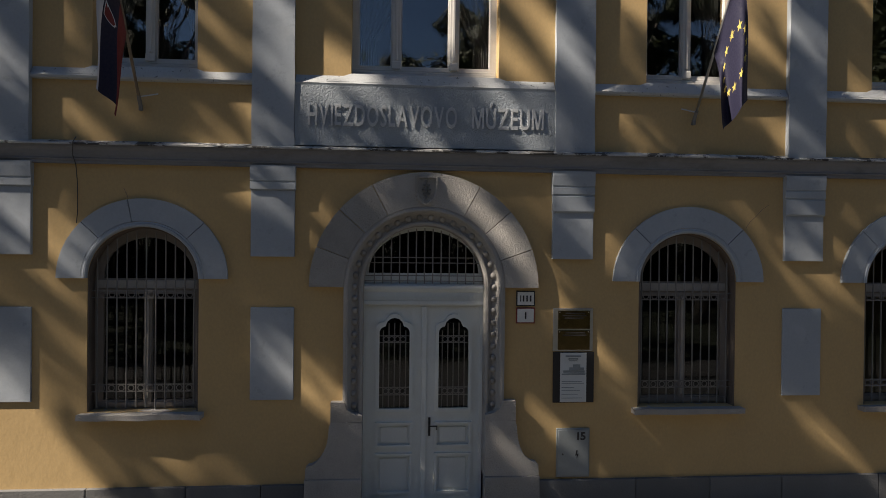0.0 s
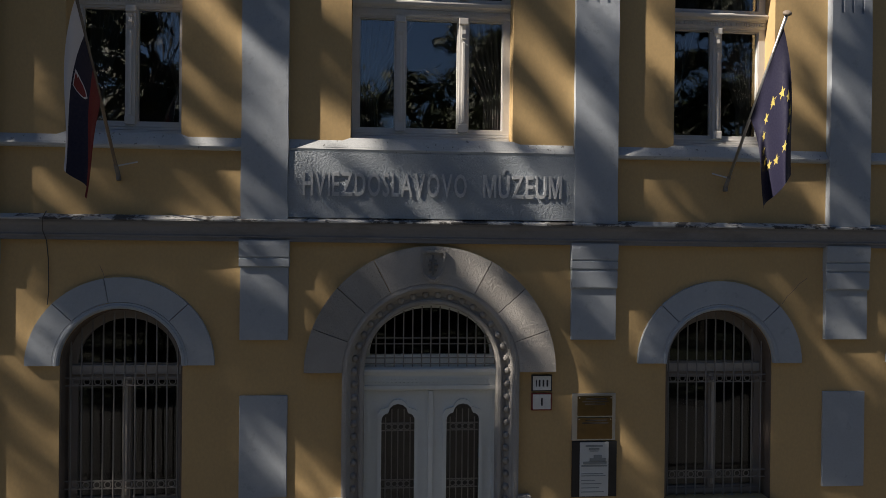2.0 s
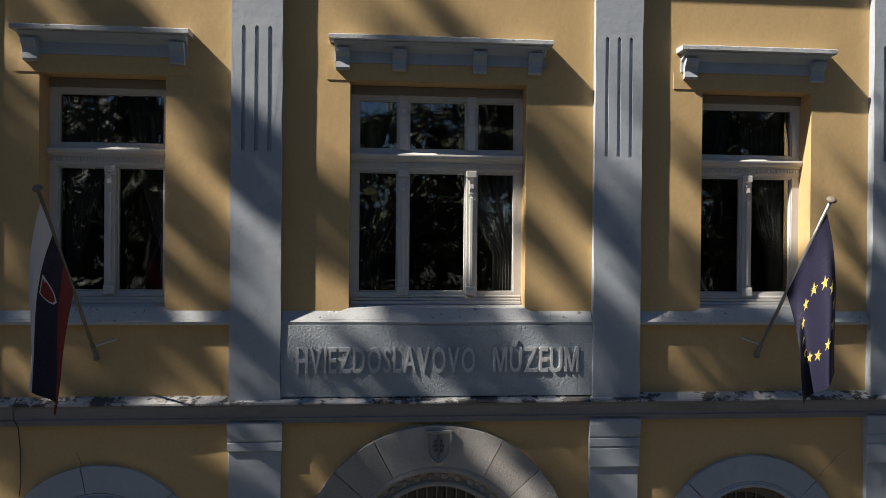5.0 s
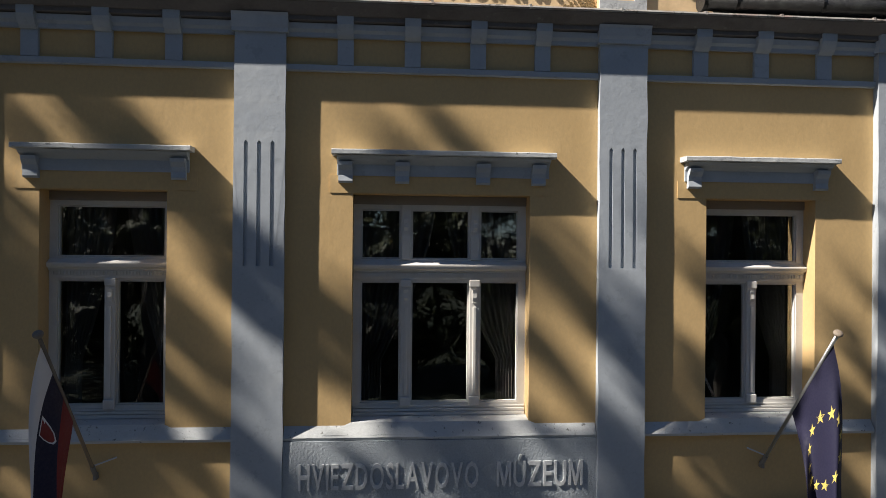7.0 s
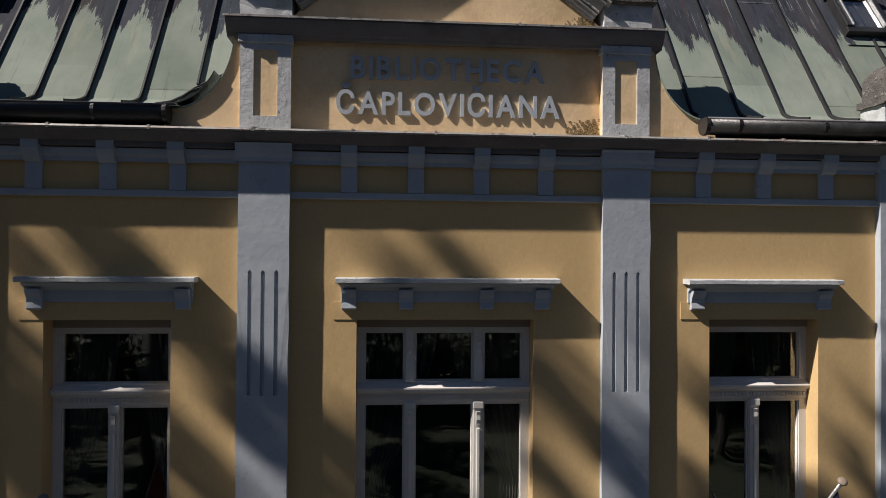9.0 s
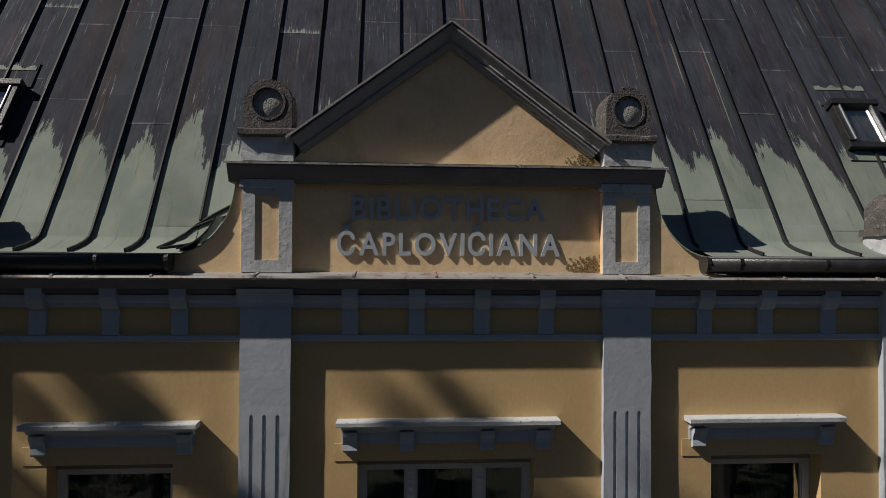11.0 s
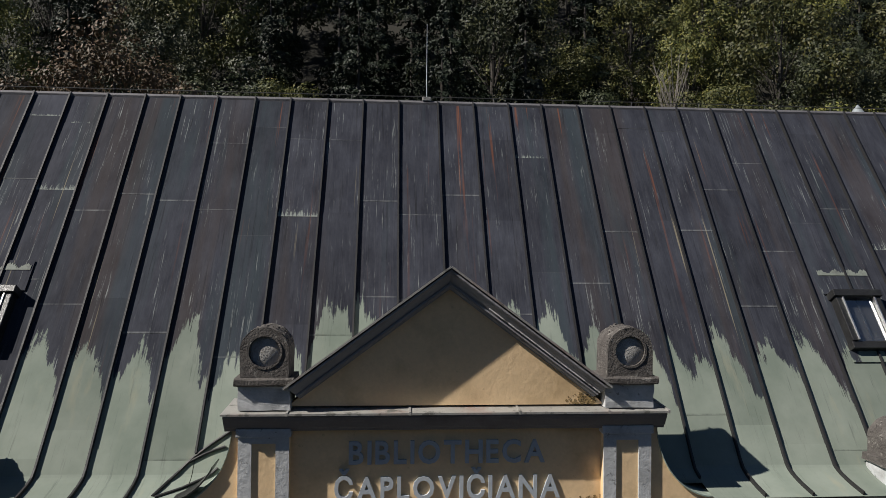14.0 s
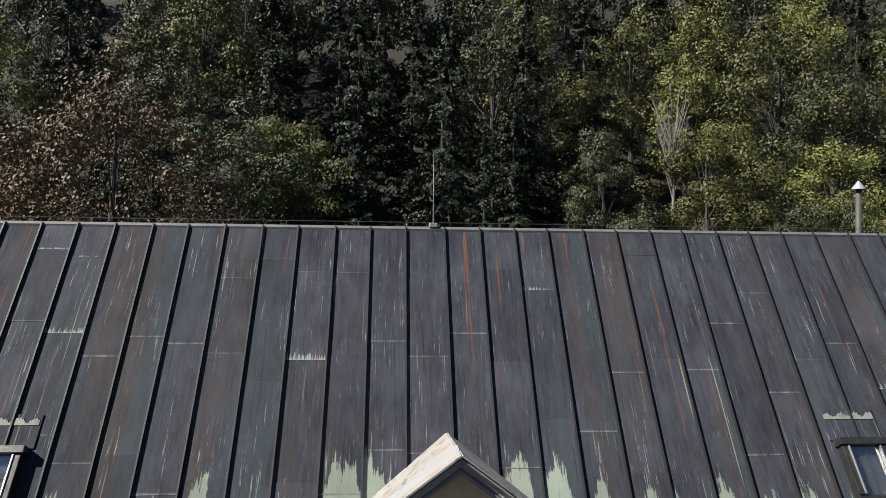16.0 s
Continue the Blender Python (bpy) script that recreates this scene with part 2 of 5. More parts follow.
    level = math_node("ADD", level, span(tex((2.4, 0.1, 0.1), 2.0, 0.5), 0.3, 0.7, 0.30, -0.30))
    level = math_node("ADD", level, span(streak, 0.25, 0.75, 0.13, -0.13))
    level = math_node("ADD", level, span(hair, 0.25, 0.75, 0.13, -0.13))
    level = math_node("ADD", level, span(fine, 0.25, 0.75, 0.07, -0.07))
    level = math_node("ADD", level, span(tex((7, 3.5, 3.5), 5.0, 0.65), 0.3, 0.7, 0.12, -0.12))
    side = math_node("ABSOLUTE", sep.outputs["X"], 0.0)
    level = math_node("SUBTRACT", level, math_node("MULTIPLY", span(side, 0.4, 1.0, 0.0, 0.5), span(side, 1.2, 1.7, 1.0, 0.0)))
    colour = mix(green, rust_line, span(level, 11.74, 11.80))
    hue = n.new("ShaderNodeHueSaturation")
    l.new(span(info.outputs["Random"], 0, 1, 0.88, 1.14), hue.inputs["Value"])
    l.new(colour, hue.inputs["Color"])
    l.new(hue.outputs[0], b.inputs["Base Color"])
    l.new(span(fine, 0.3, 0.7, 0.62, 0.80), b.inputs["Roughness"])
    b.inputs["Specular IOR Level"].default_value = 0.05
    bn = n.new("ShaderNodeBump")
    bn.inputs["Strength"].default_value, bn.inputs["Distance"].default_value = 0.25, 0.03
    l.new(tex((2.5, 2.5, 2.5), 3.0, 0.5), bn.inputs["Height"])
    l.new(bn.outputs[0], b.inputs["Normal"])
    return m


COPPER = copper_roof()
PATINA = material("pale_green_patina", (0.27, 0.33, 0.28), 0.75, spread=0.15, grain=(4, 40), bump=0.2, stain=(0.12, 0.12, 0.11), stain_amount=0.8, stain_size=5)
DULL_PATINA = material("dull_green_patina", (0.17, 0.19, 0.165), 0.8, spread=0.25, grain=(4, 40), bump=0.2, stain=(0.06, 0.06, 0.06), stain_amount=0.9, stain_size=6)
LEAD = material("dull_lead_sheet", (0.10, 0.098, 0.105), 0.75, 0.1, spread=0.3, grain=(2, 30), bump=0.2, stain=(0.18, 0.17, 0.17), stain_amount=0.6, stain_size=3)
SEAM = material("black_standing_seam", (0.022, 0.022, 0.023), 0.6, 0.2, spread=0.3, grain=(3, 40), bump=0.1)


# ---- building blocks ----
from mathutils import geometry

YW, YP = 0.03, -0.07          # faces of the wall and of the pilasters


def part(name, bm, mat, parent=None, label="", smooth=False):
    me = bpy.data.meshes.new(name)
    bmesh.ops.recalc_face_normals(bm, faces=bm.faces)
    if smooth:
        for f in bm.faces:
            f.smooth = True
    bm.to_mesh(me)
    bm.free()
    me.materials.append(mat)
    ob = new(name, me)
    if parent:
        ob.parent = parent
    if label:
        tagged(ob, label)
    if name == "pane":
        ob.visible_shadow = False
    return ob


def again(ob, parent, at):
    """Another piece on the same mesh, moved by at."""
    o = new(ob.name.split(".")[0], ob.data)
    o.parent = parent
    o.location = at
    return o


def thing(name, label, category, at=(0, 0, 0), group="", kind=""):
    ob = new(name)
    ob.location = at
    return tagged(ob, label, category, group, kind)


def box(x0, x1, y0, y1, z0, z1, bevel=0.0, bm=None):
    bm = bm or bmesh.new()
    made = bmesh.ops.create_cube(bm, size=1.0)["verts"]
    for v in made:
        v.co = Vector(((x0 + x1) / 2 + v.co.x * (x1 - x0), (y0 + y1) / 2 + v.co.y * (y1 - y0), (z0 + z1) / 2 + v.co.z * (z1 - z0)))
    if bevel:
        edges = list({e for v in made for e in v.link_edges})
        bmesh.ops.bevel(bm, geom=edges, offset=bevel, segments=2, profile=0.5, affect="EDGES")
    return bm


def plate(outer, holes, y0, y1, bm=None):
    """A flat shape in x and z with holes, from y0 to y1."""
    bm = bm or bmesh.new()
    loops = [outer, *holes]
    flat = [p for lp in loops for p in lp]
    tris = geometry.tessellate_polygon([[Vector((p[0], p[1], 0)) for p in lp] for lp in loops])
    front = [bm.verts.new((p[0], y0, p[1])) for p in flat]
    back = [bm.verts.new((p[0], y1, p[1])) for p in flat]
    for t in tris:
        if len(set(t)) == 3:
            for side in (front, back):
                try:
                    bm.faces.new([side[i] for i in t])
                except ValueError:
                    pass
    k = 0
    for lp in loops:
        c = len(lp)
        for i in range(c):
            a, b = k + i, k + (i + 1) % c
            bm.faces.new((front[a], front[b], back[b], back[a]))
        k += c
    return bm


def run(profile, x0, x1, bm=None):
    """A profile of (y, z) points drawn out along x."""
    bm = bm or bmesh.new()
    a = [bm.verts.new((x0, y, z)) for y, z in profile]
    b = [bm.verts.new((x1, y, z)) for y, z in profile]
    c = len(profile)
    for i in range(c):
        j = (i + 1) % c
        bm.faces.new((a[i], a[j], b[j], b[i]))
    bm.faces.new(a)
    bm.faces.new(b[::-1])
    return bm


def hand_run(profile, x0, x1, amount=0.006, size=3.0, step=0.12, fixed=YW):
    """A moulding run by hand: like run(), its outer points a little uneven along the way."""
    bm = bmesh.new()
    k = max(2, int((x1 - x0) / step))
    rings = []
    for i in range(k + 1):
        x = x0 + (x1 - x0) * i / k
        rings.append([bm.verts.new((x, y + (amount * noise.noise((x * size, z * 4.0, 1.7)) if y < fixed else 0.0), z + (amount * 0.7 * noise.noise((x * size, 5.0, z * 2.0)) if y < fixed else 0.0)))
                      for y, z in profile])
    c = len(profile)
    for r0, r1 in zip(rings, rings[1:]):
        for i in range(c):
            bm.faces.new((r0[i], r0[(i + 1) % c], r1[(i + 1) % c], r1[i]))
    bm.faces.new(rings[0])
    bm.faces.new(rings[-1][::-1])
    return bm


def sweep(path, section, bm=None, closed_section=True):
    """Carries a section of (inward, y) points along a path of ((x, z), (nx, nz)) stations in the facade's plane."""
    bm = bm or bmesh.new()
    rings = []
    for (x, z), (nx, nz) in path:
        rings.append([bm.verts.new((x + nx * s, y, z + nz * s)) for s, y in section])
    c = len(section)
    for r0, r1 in zip(rings, rings[1:]):
        for i in range(c if closed_section else c - 1):
            j = (i + 1) % c
            bm.faces.new((r0[i], r0[j], r1[j], r1[i]))
    if closed_section:
        bm.faces.new(rings[0])
        bm.faces.new(rings[-1][::-1])
    return bm


def rod(a, b, r, bm=None, sides=8, r2=None):
    bm = bm or bmesh.new()
    a, b = Vector(a), Vector(b)
    made = bmesh.ops.create_cone(bm, cap_ends=True, segments=sides, radius1=r, radius2=r if r2 is None else r2, depth=(b - a).length)["verts"]
    m = Matrix.Translation((a + b) / 2) @ (b - a).to_track_quat("Z", "Y").to_matrix().to_4x4()
    bmesh.ops.transform(bm, matrix=m, verts=made)
    return bm


def rect(x0, x1, z0, z1):
    return [(x0, z0), (x1, z0), (x1, z1), (x0, z1)]


def arched(cx, hw, z0, spring, rise, steps=20):
    pts = [(cx - hw, z0), (cx + hw, z0)]
    pts += [(cx + hw * math.cos(math.pi * i / steps), spring + rise * math.sin(math.pi * i / steps)) for i in range(steps + 1)]
    return pts


def ring(cx, cz, r0, r1, a0, a1, squash=1.0, steps=10):
    """A block of an arch between two angles in degrees."""
    out = [(cx + r1 * math.cos(radians(a0 + (a1 - a0) * i / steps)), cz + squash * r1 * math.sin(radians(a0 + (a1 - a0) * i / steps))) for i in range(steps + 1)]
    inn = [(cx + r0 * math.cos(radians(a0 + (a1 - a0) * i / steps)), cz + squash * r0 * math.sin(radians(a0 + (a1 - a0) * i / steps))) for i in range(steps + 1)]
    return out + inn[::-1]


# ---- ground ----
GROUND = -0.15
bm = bmesh.new()
for q in ((-400, -400), (400, -400), (400, 30), (-400, 30)):
    bm.verts.new((q[0], q[1], GROUND))
bm.faces.new(bm.verts)
PAVING = material("grey_paving", (0.05, 0.049, 0.047), 0.9, spread=0.2, grain=(0.5, 20), bump=0.3)
LAWN = material("dark_park_lawn", (0.015, 0.021, 0.008), 0.95, spread=0.3, grain=(0.4, 15), bump=0.5)
ground = part("ground", bm, PAVING)
lawn = bmesh.new()
box(-120, 120, -120, -11.0, GROUND - 0.2, GROUND + 0.03, 0, lawn)
tagged(part("lawn", lawn, LAWN), "dark green park lawn across the street", "lawn", kind="structure")
tagged(ground, "grey paved street ground before the museum", "ground", kind="structure")

# ---- the museum ----
house = thing("museum_building", "two-storey ochre museum with grey pilasters and copper roof", "building", (0, 0, 0))
HALF = 8.7
WIN = (-6.78, -3.56, 3.56, 6.78)
holes = [arched(c, 0.68, 1.22, 2.90, 0.66) for c in WIN]
UPPER = (-6.78, -3.56, 3.59, 6.80)
holes += [rect(c - 0.642, c + 0.642, 5.56, 8.03) for c in UPPER] + [rect(-0.982, 0.948, 5.56, 8.03)]
holes.append(arched(0, 1.02, -0.1, 2.82, 1.02, 28))
facade = part("facade_wall", plate(rect(-HALF, HALF, GROUND, 10.0), holes, YW, 0.42), OCHRE, house, "smooth ochre stucco wall")
part("side_wall", box(-HALF, -HALF + 0.4, 0.42, 7.4, GROUND, 10.2), OCHRE, house)
part("side_wall", box(HALF - 0.4, HALF, 0.42, 7.4, GROUND, 10.2), OCHRE, house)
part("back_wall", box(-HALF + 0.4, HALF - 0.4, 7.0, 7.4, GROUND, 10.2), OCHRE, house)
# inner wall and floors coloured near black, so the panes show deep shade
part("inner_wall", box(-HALF + 0.4, HALF - 0.4, 4.2, 4.3, GROUND, 10.0), ROOM_SHADE, house)
part("inner_floor", box(-HALF + 0.4, HALF - 0.4, 0.42, 7.0, 4.3, 4.6), ROOM_SHADE, house)
part("inner_floor", box(-HALF + 0.4, HALF - 0.4, 0.42, 7.0, GROUND - 0.1, -0.07), ROOM_SHADE, house)
part("attic_floor", box(-HALF + 0.4, HALF - 0.4, 0.42, 7.0, 9.8, 10.0), ROOM_SHADE, house)

# plinth blocks
x = -HALF
rng = random.Random(3)
while x < HALF:
    w = rng.uniform(0.9, 1.4)
    x1 = min(x + w, HALF)
    if x1 > -1.53 and x < 1.53:
        if x < -1.53:
            x1 = -1.53
        else:
            x = 1.53
            continue
    part("plinth_block", box(x + 0.004, x1 - 0.004, -0.04, YW + 0.002, GROUND, 0.27, 0.008), PLINTH, facade)
    x = x1
    if abs(x + 1.53) < 1e-6:
        x = 1.53

# string course and its weathered ledge
STRING = [(YW + 0.01, 4.34), (-0.028, 4.345), (-0.030, 4.385), (-0.046, 4.392), (-0.048, 4.405), (-0.036, 4.415), (-0.044, 4.45), (-0.066, 4.505), (-0.094, 4.535), (-0.098, 4.565), (YW + 0.01, 4.575)]
part("string_course", hand_run(STRING, -HALF - 0.05, HALF + 0.05), COURSE, house, "dark grey moulded string course")
bm = bmesh.new()
steps = 140
prev = None
for i in range(steps + 1):
    x = -HALF - 0.05 + (2 * HALF + 0.1) * i / steps
    dz = 0.010 * noise.noise((x * 3.0, 0, 0))
    ringv = [bm.verts.new((x, y, z)) for y, z in ((-0.125 + dz, 4.567), (-0.125 + dz, 4.584 + dz), (YW + 0.01, 4.64 + 0.5 * dz), (YW + 0.01, 4.567))]
    if prev:
        for k in range(4):
            bm.faces.new((prev[k], prev[(k + 1) % 4], ringv[(k + 1) % 4], ringv[k]))
    prev = ringv
part("ledge", bm, LEDGE, house, "pale crumbling ledge with black grime")

# pilasters, their hand-run edges a little uneven
def long_rect(x0, x1, z0, z1, step=0.13):
    k = int((z1 - z0) / step)
    return [(x0, z0), (x1, z0)] + [(x1, z0 + (z1 - z0) * i / k) for i in range(1, k)] + [(x1, z1), (x0, z1)] + [(x0, z1 - (z1 - z0) * i / k) for i in range(1, k)]


def uneven(bm, y, side=0.012, deep=0.003):
    for v in bm.verts:
        if abs(v.co.y - y) < 1e-5:
            q = v.co * 2.3
            v.co.x += side * noise.noise((q.x, 7.1, q.z))
            v.co.y += deep * noise.noise((q.x, 3.3, q.z * 0.9))
    return bm


PIL = (-8.4, -5.175, -1.955, 1.955, 5.175, 8.4)
for c in PIL:
    pil = part("pilaster", box(c - 0.257, c + 0.257, -0.045, YW + 0.003, 4.60, 9.70), GREY, house, "tall grey pilaster with three flutes")
    flutes = [[(c + o - 0.02, 7.25), (c + o + 0.02, 7.25), (c + o + 0.02, 8.54), (c + o, 8.565), (c + o - 0.02, 8.54)] for o in (-0.135, 0.0, 0.135)]
    part("shaft_face", uneven(plate(long_rect(c - 0.265, c + 0.265, 4.60, 9.70), flutes, YP, -0.045), YP), GREY, pil)
    part("capital", run([(YW, 9.70), (-0.10, 9.70), (-0.10, 9.74), (-0.115, 9.78), (-0.13, 9.86), (-0.145, 9.89), (YW, 9.89)], c - 0.29, c + 0.29), GREY, pil)
    low = part("pier", box(c - 0.275, c + 0.275, -0.022, YW + 0.003, 3.20, 4.05, 0.006), GREY, house, "grey hanging pier with moulded cap")
    part("moulded_cap", run([(YW, 4.05), (-0.036, 4.05), (-0.050, 4.062), (-0.050, 4.145), (-0.038, 4.150), (-0.038, 4.160), (-0.052, 4.172), (-0.062, 4.30), (-0.062, 4.36), (YW, 4.37)],
                             c - 0.285, c + 0.285), GREY, low)
    if c > 1:
        part("moulded_band", run([(YW, 3.815), (-0.034, 3.815), (-0.050, 3.835), (-0.050, 4.028), (-0.036, 4.034), (-0.036, 4.048), (YW, 4.048)], c - 0.279, c + 0.279), GREY, low)
    if not 1.5 < c < 2.5:
        part("wall_panel", box(c - 0.275, c + 0.275, YW - 0.028, YW + 0.003, 1.36, 2.55, 0.008), GREY, house, "flat grey raised wall panel")

# frieze and main cornice
part("frieze_band", run([(YW + 0.01, 9.32), (-0.0, 9.32), (-0.012, 9.33), (-0.012, 9.39), (YW + 0.01, 9.395)], -HALF, HALF), GREY, house)
part("frieze_band", run([(YW + 0.01, 9.685), (-0.012, 9.685), (-0.012, 9.73), (-0.04, 9.76), (-0.05, 9.82), (YW + 0.01, 9.82)], -HALF, HALF), GREY, house)
block = None
MOD = [-1.07, -0.355, 0.355, 1.065]
for side in (-1, 1):
    MOD += [side * 2.855, side * 3.56, side * 4.30, side * 6.05, side * 6.78, side * 7.5]
for c in MOD:
    if block is None:
        block = part("modillion", run([(YW, 9.66), (-0.03, 9.67), (-0.06, 9.70), (-0.095, 9.76), (-0.11, 9.80), (-0.11, 9.888), (YW, 9.888)], -0.085, 0.085), GREY, house)
        block.location = (c, 0, 0)
        strip = part("frieze_strip", box(-0.085, 0.085, -0.010, YW + 0.003, 9.395, 9.685), GREY, house)
        strip.location = (c, 0, 0)
    else:
        again(block, house, (c, 0, 0))
        again(strip, house, (c, 0, 0))
CORNICE = [(YW + 0.01, 9.82), (-0.09, 9.84), (-0.09, 9.885), (-0.125, 9.892), (-0.165, 9.925), (-0.205, 9.955), (-0.232, 9.982), (-0.232, 9.996), (YW + 0.1, 10.03)]
part("cornice", hand_run(CORNICE, -HALF - 0.3, HALF + 0.3), GRIME, house, "projecting grey moulded cornice")
FLASH = [(-0.242, 9.985), (-0.252, 10.003), (-0.238, 10.024), (0.14, 10.075), (0.14, 10.035), (-0.228, 10.002)]
x = -HALF - 0.3
while x < HALF + 0.3:
    x1 = min(x + rng.uniform(0.85, 1.1), HALF + 0.3)
    part("flashing_sheet", run(FLASH, x, x1 - 0.004), FLASHING, house)
    part("flashing_lap", run([(-0.25, 9.99), (-0.245, 10.036), (0.13, 10.086), (0.13, 10.06), (-0.232, 10.014)], x1 - 0.016, x1 + 0.010), FLASHING, house)
    x = x1

# attic with its pilasters, cornice and pediment
YA, YQ = 0.07, -0.04       # faces of the attic wall and of its pilasters
part("attic_wall", box(-2.0, 2.0, YA, 0.5, 10.03, 11.2), OCHRE_OLD, house, "weathered ochre attic wall with letters")
for s in (-1, 1):
    c = s * 1.955
    ap = part("attic_pilaster", plate(rect(c - 0.265, c + 0.265, 10.06, 11.02), [rect(c - 0.125, c + 0.125, 10.19, 10.89)], YQ, -0.02), GREY_OLD, house, "flaking grey attic pilaster with ochre panel")
    part("panel_ground", box(c - 0.265, c + 0.265, -0.02, 0.5, 10.06, 11.02), OCHRE_OLD, ap)
    part("necking", box(c - 0.285, c + 0.285, YQ - 0.02, 0.5, 10.96, 11.05, 0.008), GREY_OLD, ap)
    # scrolled shoulder beside the attic
    pts = [(s * 2.22, 10.05), (s * 3.0, 10.05), (s * 2.98, 10.22)]
    for i in range(13):
        a = radians(90 * i / 12)
        pts.append((s * (2.95 - 0.66 * math.sin(a)), 10.24 + 0.82 * (1 - math.cos(a))))
    pts.append((s * 2.22, 11.06))
    part("shoulder", plate(pts, [], 0.0, 0.3), OCHRE_OLD, house, "ochre scrolled shoulder of the attic")
    edge = []
    for i in range(17):
        a = radians(90 * i / 16)
        px, pz = 2.95 - 0.66 * math.sin(a), 10.24 + 0.82 * (1 - math.cos(a))
        edge.append(((s * px, pz), (0.0, 1.0)))
    part("shoulder_flashing", sweep(edge, [(0.0, -0.025), (0.016, -0.025), (0.016, 0.45), (0.0, 0.45)]), PATINA, house)
ATC = [(0.5, 11.02), (-0.03, 11.02), (-0.045, 11.05), (-0.06, 11.06), (-0.085, 11.10), (-0.115, 11.145), (-0.135, 11.185), (-0.135, 11.205), (0.5, 11.25)]
part("attic_cornice", hand_run(ATC, -2.36, 2.36, 0.008, 5.0, 0.08), GRIME, house, "grey attic cornice with sheet cover")
for x0, x1 in ((-2.38, -1.70), (-1.70, -0.42), (-0.42, 0.75), (0.75, 1.72), (1.72, 2.38)):
    part("flashing_sheet", run([(-0.150, 11.202), (-0.150, 11.224), (0.5, 11.262), (0.5, 11.251), (-0.138, 11.216)], x0, x1 - 0.004), FLASHING, house)
    part("flashing_lap", run([(-0.153, 11.20), (-0.150, 11.236), (0.4, 11.272), (0.4, 11.262), (-0.138, 11.225)], x1 - 0.014, x1 + 0.008), FLASHING, house)
part("tympanum", plate([(-1.72, 11.26), (1.72, 11.26), (0, 12.72)], [], 0.06, 0.4), OCHRE_OLD, house, "plain ochre pediment field")
rake = math.atan2(12.80 - 11.52, 1.70)
for s in (-1, 1):
    a, b = Vector((s * 1.725, 11.525)), Vector((0, 12.80))
    nrm = Vector((s * math.sin(rake), math.cos(rake)))
    up = Vector((0, 1 / math.cos(rake)))
    for name, section in (("raking_cornice", [(-0.05, 0.40), (-0.05, -0.145), (-0.068, -0.145), (-0.082, -0.128), (-0.10, -0.10), (-0.132, -0.062), (-0.162, -0.035), (-0.162, 0.40)]),
                          ("raking_moulding", [(-0.163, 0.40), (-0.163, -0.045), (-0.180, -0.048), (-0.182, -0.022), (-0.200, -0.012), (-0.212, 0.022), (-0.226, 0.028), (-0.228, 0.40)])):
        part(name, sweep([(tuple(a), tuple(nrm)), (tuple(b), tuple(up))], section), COURSE, house)

    # sheet-covered saddle that runs back into the main roof
    bm = bmesh.new()
    lo = [bm.verts.new(q) for q in ((s * 1.74, -0.165, 11.475), (0, -0.165, 12.755), (0, 1.87, 12.50), (s * 1.80, 1.15, 11.20))]
    hi = [bm.verts.new(v.co + Vector((s * 0.011, 0, 0.018))) for v in lo]
    for k in range(4):
        bm.faces.new((lo[k], lo[(k + 1) % 4], hi[(k + 1) % 4], hi[k]))
    bm.faces.new(lo)
    bm.faces.new(hi[::-1])
    part("raking_cover", bm, FLASHING, house, "pale sheet cover of the pediment")
    part("valley_seam", rod((0, 1.86, 12.545), (s * 1.62, 1.18, 11.40), 0.022), SEAM, house)

part("rake_strip", plate([(0.42, 12.310), (1.64, 11.402), (1.64, 11.418), (0.42, 12.326)], [], -0.072, -0.04), LEDGE, house, "broken pale strip under the pediment slope")

# ---- roof ----
RIDGE_Y, RIDGE_Z, SLOPE = 3.66, 15.36, 1.53
KINK_Z = 10.45
KINK_Y = RIDGE_Y - (RIDGE_Z - KINK_Z) / SLOPE
EAVE_Y, EAVE_Z = -0.12, 10.25


def roof_at(s):
    """A point of the roof's profile: s from 0 at the eaves to 1 at the kink, then on to 2 at the ridge."""
    if s <= 1:
        p0, p1, p2 = Vector((EAVE_Y, EAVE_Z)), Vector((KINK_Y - 0.075, KINK_Z - 0.075 * SLOPE)), Vector((KINK_Y, KINK_Z))
        return p0 * (1 - s) ** 2 + p1 * 2 * s * (1 - s) + p2 * s * s
    return Vector((KINK_Y, KINK_Z)).lerp(Vector((RIDGE_Y, RIDGE_Z)), s - 1)


roof = part("roof", run([(0.52, 10.0), (KINK_Y + 0.12, KINK_Z - 0.15), (RIDGE_Y, RIDGE_Z - 0.08), (7.4, 10.0)], -HALF - 0.2, HALF + 0.2), SEAM, house,
            "steep standing-seam copper roof, dark with pale green patina")


